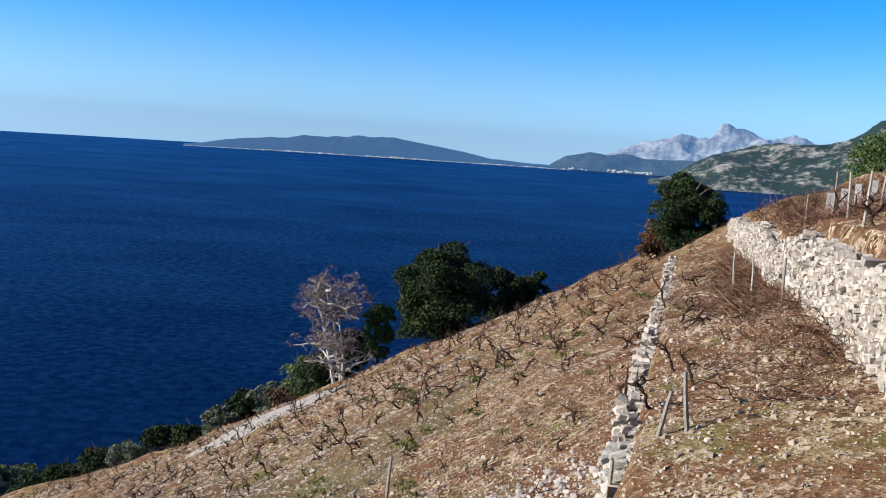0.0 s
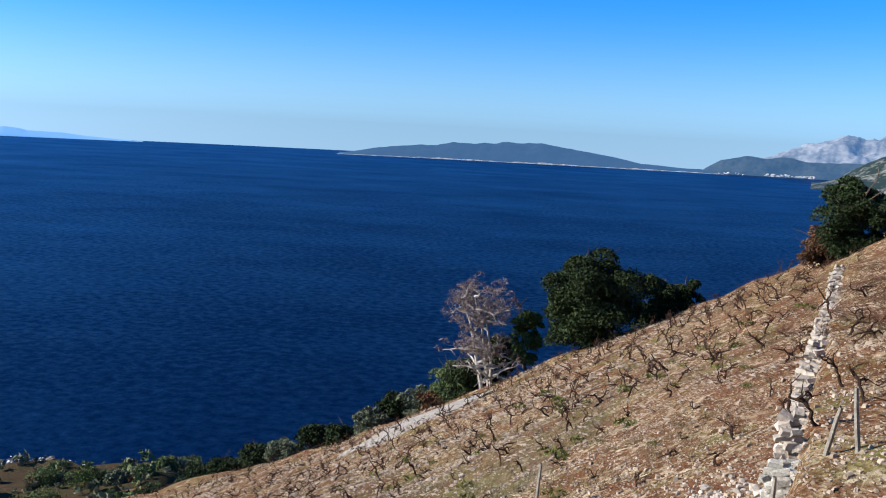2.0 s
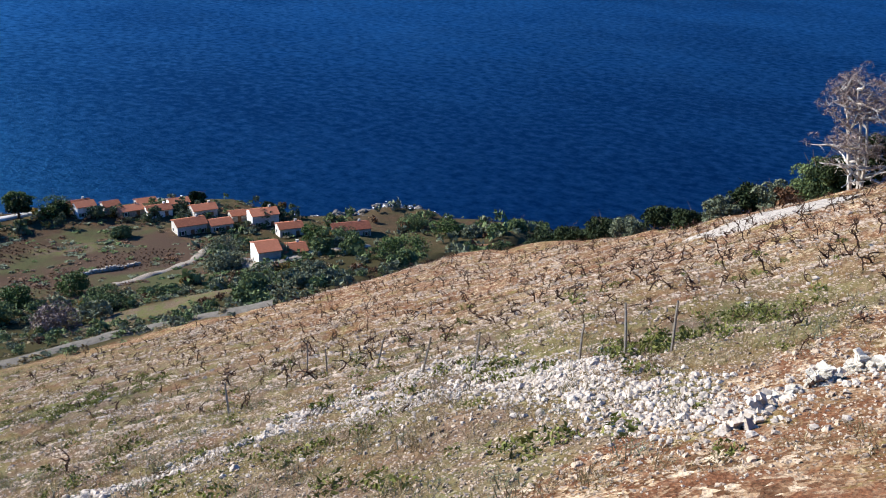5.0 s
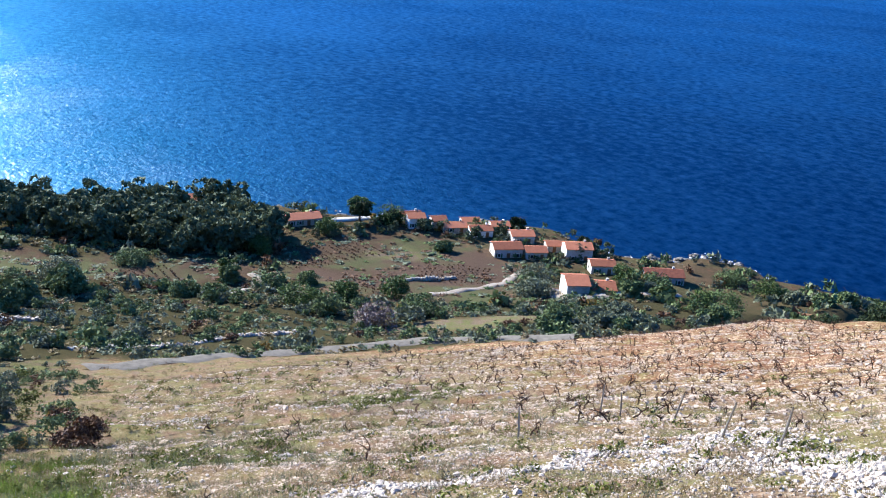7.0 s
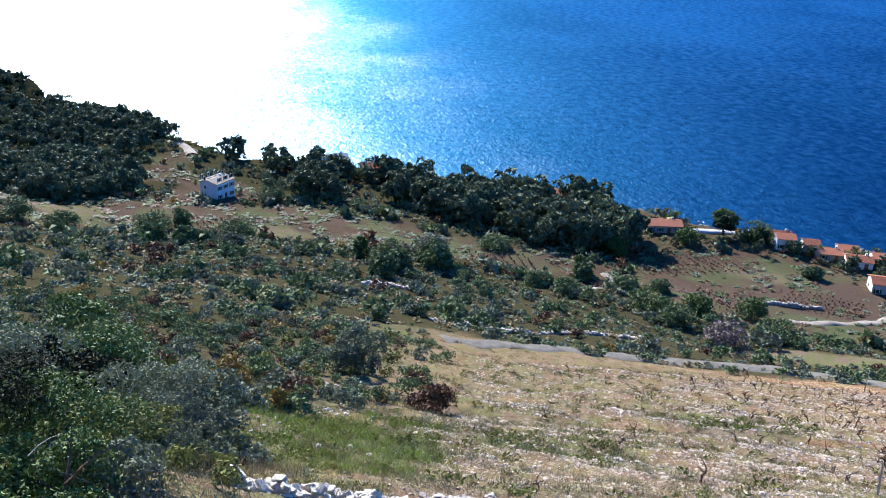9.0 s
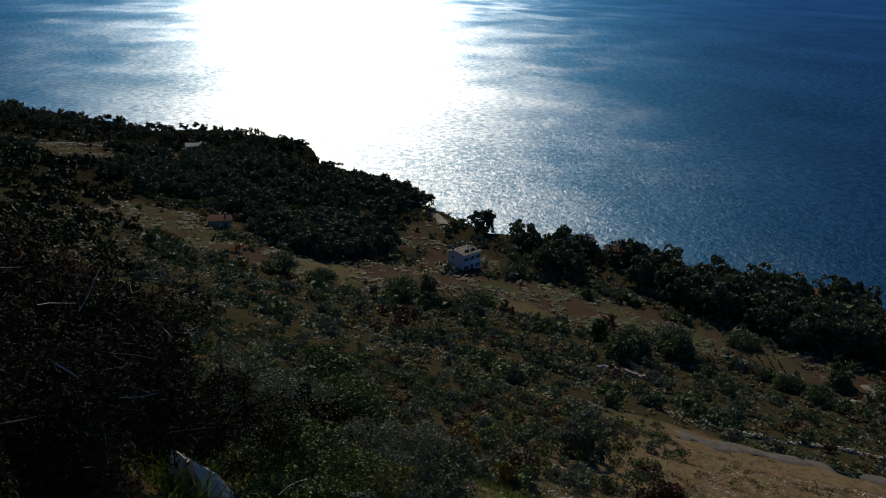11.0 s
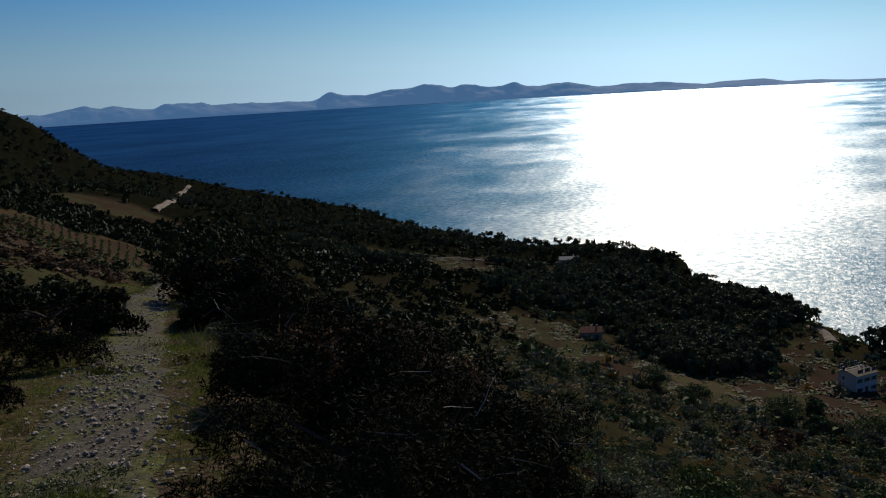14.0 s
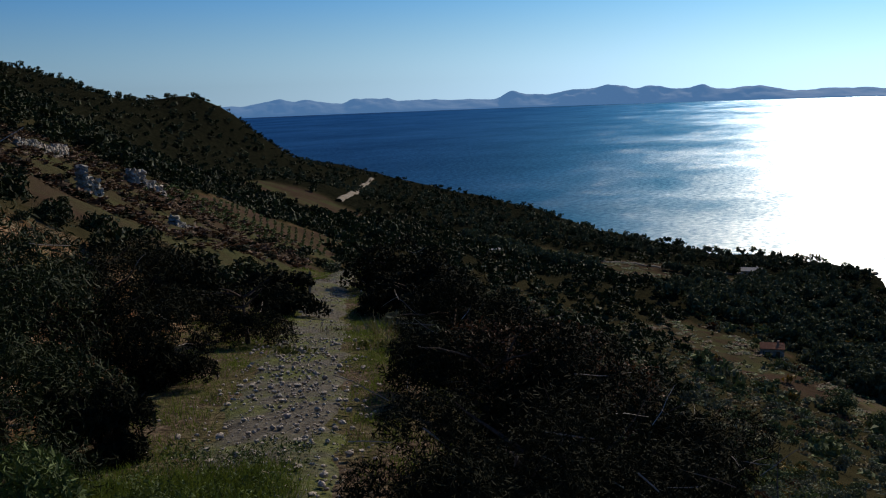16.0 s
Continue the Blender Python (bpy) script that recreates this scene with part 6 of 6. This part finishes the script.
stuff("path_grass", spread(SHORT, x, y, rng.uniform(0.5, 1.3, len(x))), GRASS_BLADE, "short green grass along the footpath", "grass")
x, y = along(PATH[11:], 70, 3.8)
stuff("path_grass", spread(TUFTS, x, y, rng.uniform(0.3, 0.7, len(x))), STRAW, "dry grass tufts along the footpath", "grass")


d = rng.uniform(3.4, 7.0, 420)
az = rng.uniform(139.5, 160, 420) - (d - 4) * 0.6
x, y = -d * np.sin(np.radians(az)), d * np.cos(np.radians(az))
SMALL_WEEDS = [leaves(rng, [(0, 0, 0.06, 0.2, 0.2, 0.09), (0.15, 0.1, 0.05, 0.15, 0.15, 0.07)], 200, 0.008, 2.6) for _ in range(4)]
stuff("path_weeds", spread(SMALL_WEEDS, x[::2], y[::2], rng.uniform(0.6, 1.4, 210)), MIDGREEN, "low green weeds on the bank above the footpath", "weeds")
GREEN_TUFT = [strands(rng, 70, 0.22, 0.17, 0.006, 0.9) for _ in range(5)]
d = rng.uniform(2.8, 6.5, 1300)
az = rng.uniform(139.0, 159, 1300) - (d - 4) * 0.4
x, y = -d * np.sin(np.radians(az)), d * np.cos(np.radians(az))
stuff("path_weeds", spread(GREEN_TUFT, x, y, rng.uniform(0.6, 1.3, 1300)), GRASS_BLADE, "lush green grass beside the footpath", "grass")


def big_bush(az, d, h, w, mat, label, count=9000, size=0.07, seed=0, stems=0, sink=0.15):
    r = np.random.default_rng(seed)
    x, y = place(az, d)
    t = thing("bush", x, y, 0, 1, label, "bush", "bushes by the path", sink)
    blobs = []
    for _ in range(34):
        a, q = r.uniform(0, 6.283), math.sqrt(r.uniform(0, 1)) * w * 0.4
        s = w * r.uniform(0.06, 0.19)
        blobs.append((q * math.cos(a), q * math.sin(a), h * r.uniform(0.15, 0.85) * (1 - 0.3 * (q / (w * 0.4)) ** 2), s, s, min(s, h * 0.22)))
    part("foliage", leaves(r, blobs, int(count * (1.9 if size < 0.02 else 1.5 if size < 0.03 else 1.3 if size < 0.06 else 1.1)), size, 5.0 if size < 0.02 else 1.8), mat, t)
    wood_, _ = limbs(r, (0, 0, 0), h * 0.7, w * 0.35, 8, 0.05)
    part("stem", wood_, BARK, t, "dark woody branching stem")
    if stems:
        for _ in range(stems):
            a, q = r.uniform(0, 6.283), r.uniform(0.1, 0.48) * w
            b = r.uniform(0, 6.283)
            part("dry_stem", tube(wander(r, (q * math.cos(a), q * math.sin(a), h * r.uniform(0.3, 0.9)), (math.cos(b), math.sin(b), r.uniform(-0.3, 0.6)), r.uniform(0.2, 0.6), 3, 0.12), [0.004, 0.004, 0.003, 0.002], 3), BLEACHED, t, "pale dry bent stem")
    return t


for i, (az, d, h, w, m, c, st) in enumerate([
        (125.4, 3.9, 0.85, 1.2, SHADED_LEAF, 12000, 0), (125.2, 5.6, 1.4, 1.8, SHADED_LEAF, 16000, 6), (118.8, 5.8, 1.4, 1.9, SHADED_LEAF, 15000, 22), (116.6, 7.4, 1.4, 1.6, SHADED_LEAF, 12000, 16), (126.7, 14.0, 2.0, 3.2, SHADED_LEAF, 12000, 12), (123.7, 9.0, 1.7, 2.8, SHADED_LEAF, 12000, 26), (118.8, 8.0, 1.7, 3.0, SHADED_LEAF, 14000, 40), (115.2, 8.8, 1.6, 2.4, SHADED_LEAF, 14000, 40), (108.5, 10.0, 1.5, 2.4, SHADED_LEAF, 9000, 16), (122.3, 12.0, 2.2, 3.2, RUST, 7000, 16),
        (116.4, 12.5, 2.0, 4.0, SHADED_LEAF, 10000, 20), (107.5, 14.5, 1.9, 3.6, OLIVE, 9000, 14), (102.6, 16.5, 1.7, 3.4, SHADED_LEAF, 8000, 12), (129.6, 21.0, 2.0, 3.0, SHADED_LEAF, 6000, 6), (130.6, 27.0, 2.2, 3.4, SHADED_LEAF, 6000, 6),
        (159.6, 6.6, 2.9, 2.8, PINE_AND_SHADED_LEAF, 14000, 8), (153.6, 8.8, 2.7, 2.5, PINE_AND_SHADED_LEAF, 12000, 8), (148.6, 11.5, 1.9, 2.4, SHADED_LEAF, 10000, 6), (147.4, 15.5, 2.0, 3.2, SHADED_LEAF, 8000, 4), (143.4, 20.0, 1.6, 2.4, SHADED_LEAF, 6000, 4), (160.8, 9.0, 2.8, 4.0, PINE_AND_SHADED_LEAF, 10000, 0), (154.5, 5.6, 0.9, 1.3, MIDGREEN, 4000, 4), (148.6, 7.8, 0.8, 1.0, SHADED_LEAF, 5000, 4), (144.4, 11.2, 0.9, 1.2, SHADED_LEAF, 5000, 3), (139.8, 15.0, 1.3, 1.8, SHADED_LEAF, 4000, 2), (137.6, 20.0, 1.3, 2.0, SHADED_LEAF, 4000, 2),
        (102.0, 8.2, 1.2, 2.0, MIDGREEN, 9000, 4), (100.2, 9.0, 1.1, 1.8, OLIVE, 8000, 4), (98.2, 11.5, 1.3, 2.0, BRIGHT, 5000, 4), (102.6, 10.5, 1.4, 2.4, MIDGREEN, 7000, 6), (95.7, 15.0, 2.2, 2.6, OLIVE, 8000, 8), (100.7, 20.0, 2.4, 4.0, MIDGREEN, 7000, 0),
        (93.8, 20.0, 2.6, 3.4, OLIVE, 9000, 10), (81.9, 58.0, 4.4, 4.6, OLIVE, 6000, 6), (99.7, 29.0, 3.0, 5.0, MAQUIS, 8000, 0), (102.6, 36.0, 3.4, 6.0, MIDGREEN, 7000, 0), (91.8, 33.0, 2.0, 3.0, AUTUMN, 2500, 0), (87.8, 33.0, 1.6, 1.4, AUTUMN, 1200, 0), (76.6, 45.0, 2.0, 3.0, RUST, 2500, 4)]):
    bush = big_bush(az, d, h, w, m, {SHADED_LEAF: "brown-green bush with dry stems, backlit shade in its leaf colour", PINE_AND_SHADED_LEAF: "tall dark green needle-leaved bush above the path", MAQUIS: "dark dense evergreen bush with dry stems", OLIVE: "grey-green bush with small leaves", RUST: "brown half-dead bush with dry stems", AUTUMN: "low bush with yellow autumn leaves", BRIGHT: "low bush with fresh green leaves", MIDGREEN: "broad green bush with small leaves"}[m], c, (0.008 if m in (SHADED_LEAF, PINE_AND_SHADED_LEAF) else 0.012) if d < 7.5 else (0.014 if m in (SHADED_LEAF, PINE_AND_SHADED_LEAF) else 0.026) if d < 16 else 0.055 if d < 30 else 0.1, 200 + i, st // 2)
    if (az, d) == (118.8, 5.8):
        for start, way, ln in (((0.39, -0.08, 1.61), (-0.13, 0.26, -0.05), 0.29), ((0.0, 0.33, 1.3), (-0.01, 0.12, -0.09), 0.16), ((0.62, -0.82, 1.56), (-0.06, 0.13, -0.1), 0.17)):
            part("dry_stem", tube(wander(np.random.default_rng(int(ln * 100)), start, way, ln, 3, 0.04), [0.008, 0.007, 0.006, 0.004], 4), BLEACHED, bush, "pale broken dry stalk")
pale_rock = ROCK_MESHES[2].copy()
pale_rock.materials.clear()
pale_rock.materials.append(WEATHERED)
x, y = place(107.4, 8.6)
leaning = boulder(x, y, 1.0, "pale leaning rock on the bank below the path", pale_rock)
leaning.matrix_world = Matrix.Translation((x, y, float(ground(x, y)) + 0.1)) @ Matrix.Rotation(radians(34), 4, Vector((0.93, 0.36, 0.0))) @ Matrix.Diagonal((0.42, 0.36, 3.3, 1))
q = rng.normal(0, 0.16, (60, 2))
stuff("rock_grass", spread(TUFTS, x + 0.13 + q[:, 0], y - 0.34 + q[:, 1], rng.uniform(0.8, 1.5, 60)), GRASS_BLADE, "tall fresh green grass beside the leaning rock", "grass")
# low clumps on the terraces beyond the path, added to darken them
d = rng.uniform(48, 130, 2600)
az = rng.uniform(136, 154, 2600)
x, y = -d * np.sin(np.radians(az)), d * np.cos(np.radians(az))
m = (np.clip(0.45 + 1.2 * rolling(x, y, 12.0, 11.0), 0.05, 1) > rng.uniform(0, 1, 2600)) & (by_path(x, y, 1.0, 2.0) < 0.3)
x, y = x[m], y[m]
for i, (mat, lab) in enumerate([(RUST, "withered brown weeds on the terraces"), (SHADED_LEAF, "low terrace clumps with shade in their leaf colour"), (RUST, "dry brown grass on the terraces")]):
    q = slice(i, None, 3)
    stuff("terrace_growth", spread(FAR_BUSH, x[q], y[q], rng.uniform(0.3, 0.9, len(x[q])), squash=np.full(len(x[q]), 0.45)), mat, lab, "weeds")
# vine rows on the terrace beyond the path
NEAR_END = [(-50.9, -74.0), (-57.0, -78.0), (-58.0, -74.0), (-60.7, -73.3), (-71.0, -80.5), (-85.2, -91.1), (-94.6, -95.5)]
FAR_END = [(-60.3, -86.0), (-90.0, -122.0), (-110.0, -138.0), (-120.3, -143.8), (-146.0, -164.0), (-156.0, -165.0), (-170.5, -168.6)]
x, y = [], []
for q in np.linspace(0, 6, 25):
    ends = [[np.interp(q, range(7), [p[i] for p in line]) for i in (0, 1)] for line in (NEAR_END, FAR_END)]
    for w in np.linspace(0, 1, max(8, int(math.dist(*ends) / 1.0))):
        x.append(ends[0][0] * (1 - w) + ends[1][0] * w)
        y.append(ends[0][1] * (1 - w) + ends[1][1] * w)
ROWBUSH = [bush_shape(rng, 26, 0.24) for _ in range(3)]
x, y = np.array(x) + rng.normal(0, 0.1, len(x)), np.array(y) + rng.normal(0, 0.1, len(x))
stuff("vine_rows", spread(ROWBUSH, x, y, rng.uniform(0.25, 0.42, len(x))), MIDGREEN, "planted rows of low green vines on a terrace", "vineyard")


# far town under the mountain
def town(count, az0, az1, d, label):
    cubes = []
    for _ in range(count):
        a = rng.uniform(az0, az1)
        px, py = place(a, d - rng.uniform(0, 60))
        s_ = rng.uniform(4, 8)
        v, f = box(s_, s_, s_ * rng.uniform(0.5, 0.8), px, py, rng.uniform(1, 10))
        cubes.append((v, f))
    return stuff("far_town", join(*cubes), WHITEWASH, label, "town")


town(55, -12.6, -9.6, 4185, "pale houses of a far town under the mountain")
town(14, -8.6, -7.0, 4185, "pale houses of a far village on the point")
town(8, -14.5, -13.4, 2890, "pale buildings on the far point")

# vine rows in the plots behind the houses
x, y = [], []
for fu, fv, turn, rows, length in [(228, -40, 20, 9, 20), (196, -52, 70, 8, 16), (205, -76, 60, 8, 18), (232, -56, 20, 6, 14), (205, 0, 15, 8, 26), (208, 75, 30, 8, 30)]:
    for i in range(rows):
        for q in np.arange(0, length, 1.4):
            c_, s_ = math.cos(radians(turn)), math.sin(radians(turn))
            px, py = to_xy(fu + (q - length / 2) * c_ - (i - rows / 2) * 2.1 * s_, fv + (q - length / 2) * s_ + (i - rows / 2) * 2.1 * c_)
            x.append(px)
            y.append(py)
x, y = np.array(x) + rng.normal(0, 0.15, len(x)), np.array(y) + rng.normal(0, 0.15, len(x))
FIELDVINE = [leaves(rng, [(0, 0, 0.4, 0.4, 0.4, 0.4)], 14, 0.34) for _ in range(3)]
stuff("field_vines", spread(FIELDVINE, x, y, rng.uniform(0.35, 0.75, len(x))), RUST, "rows of leafless vines in the plots by the village", "vineyard")
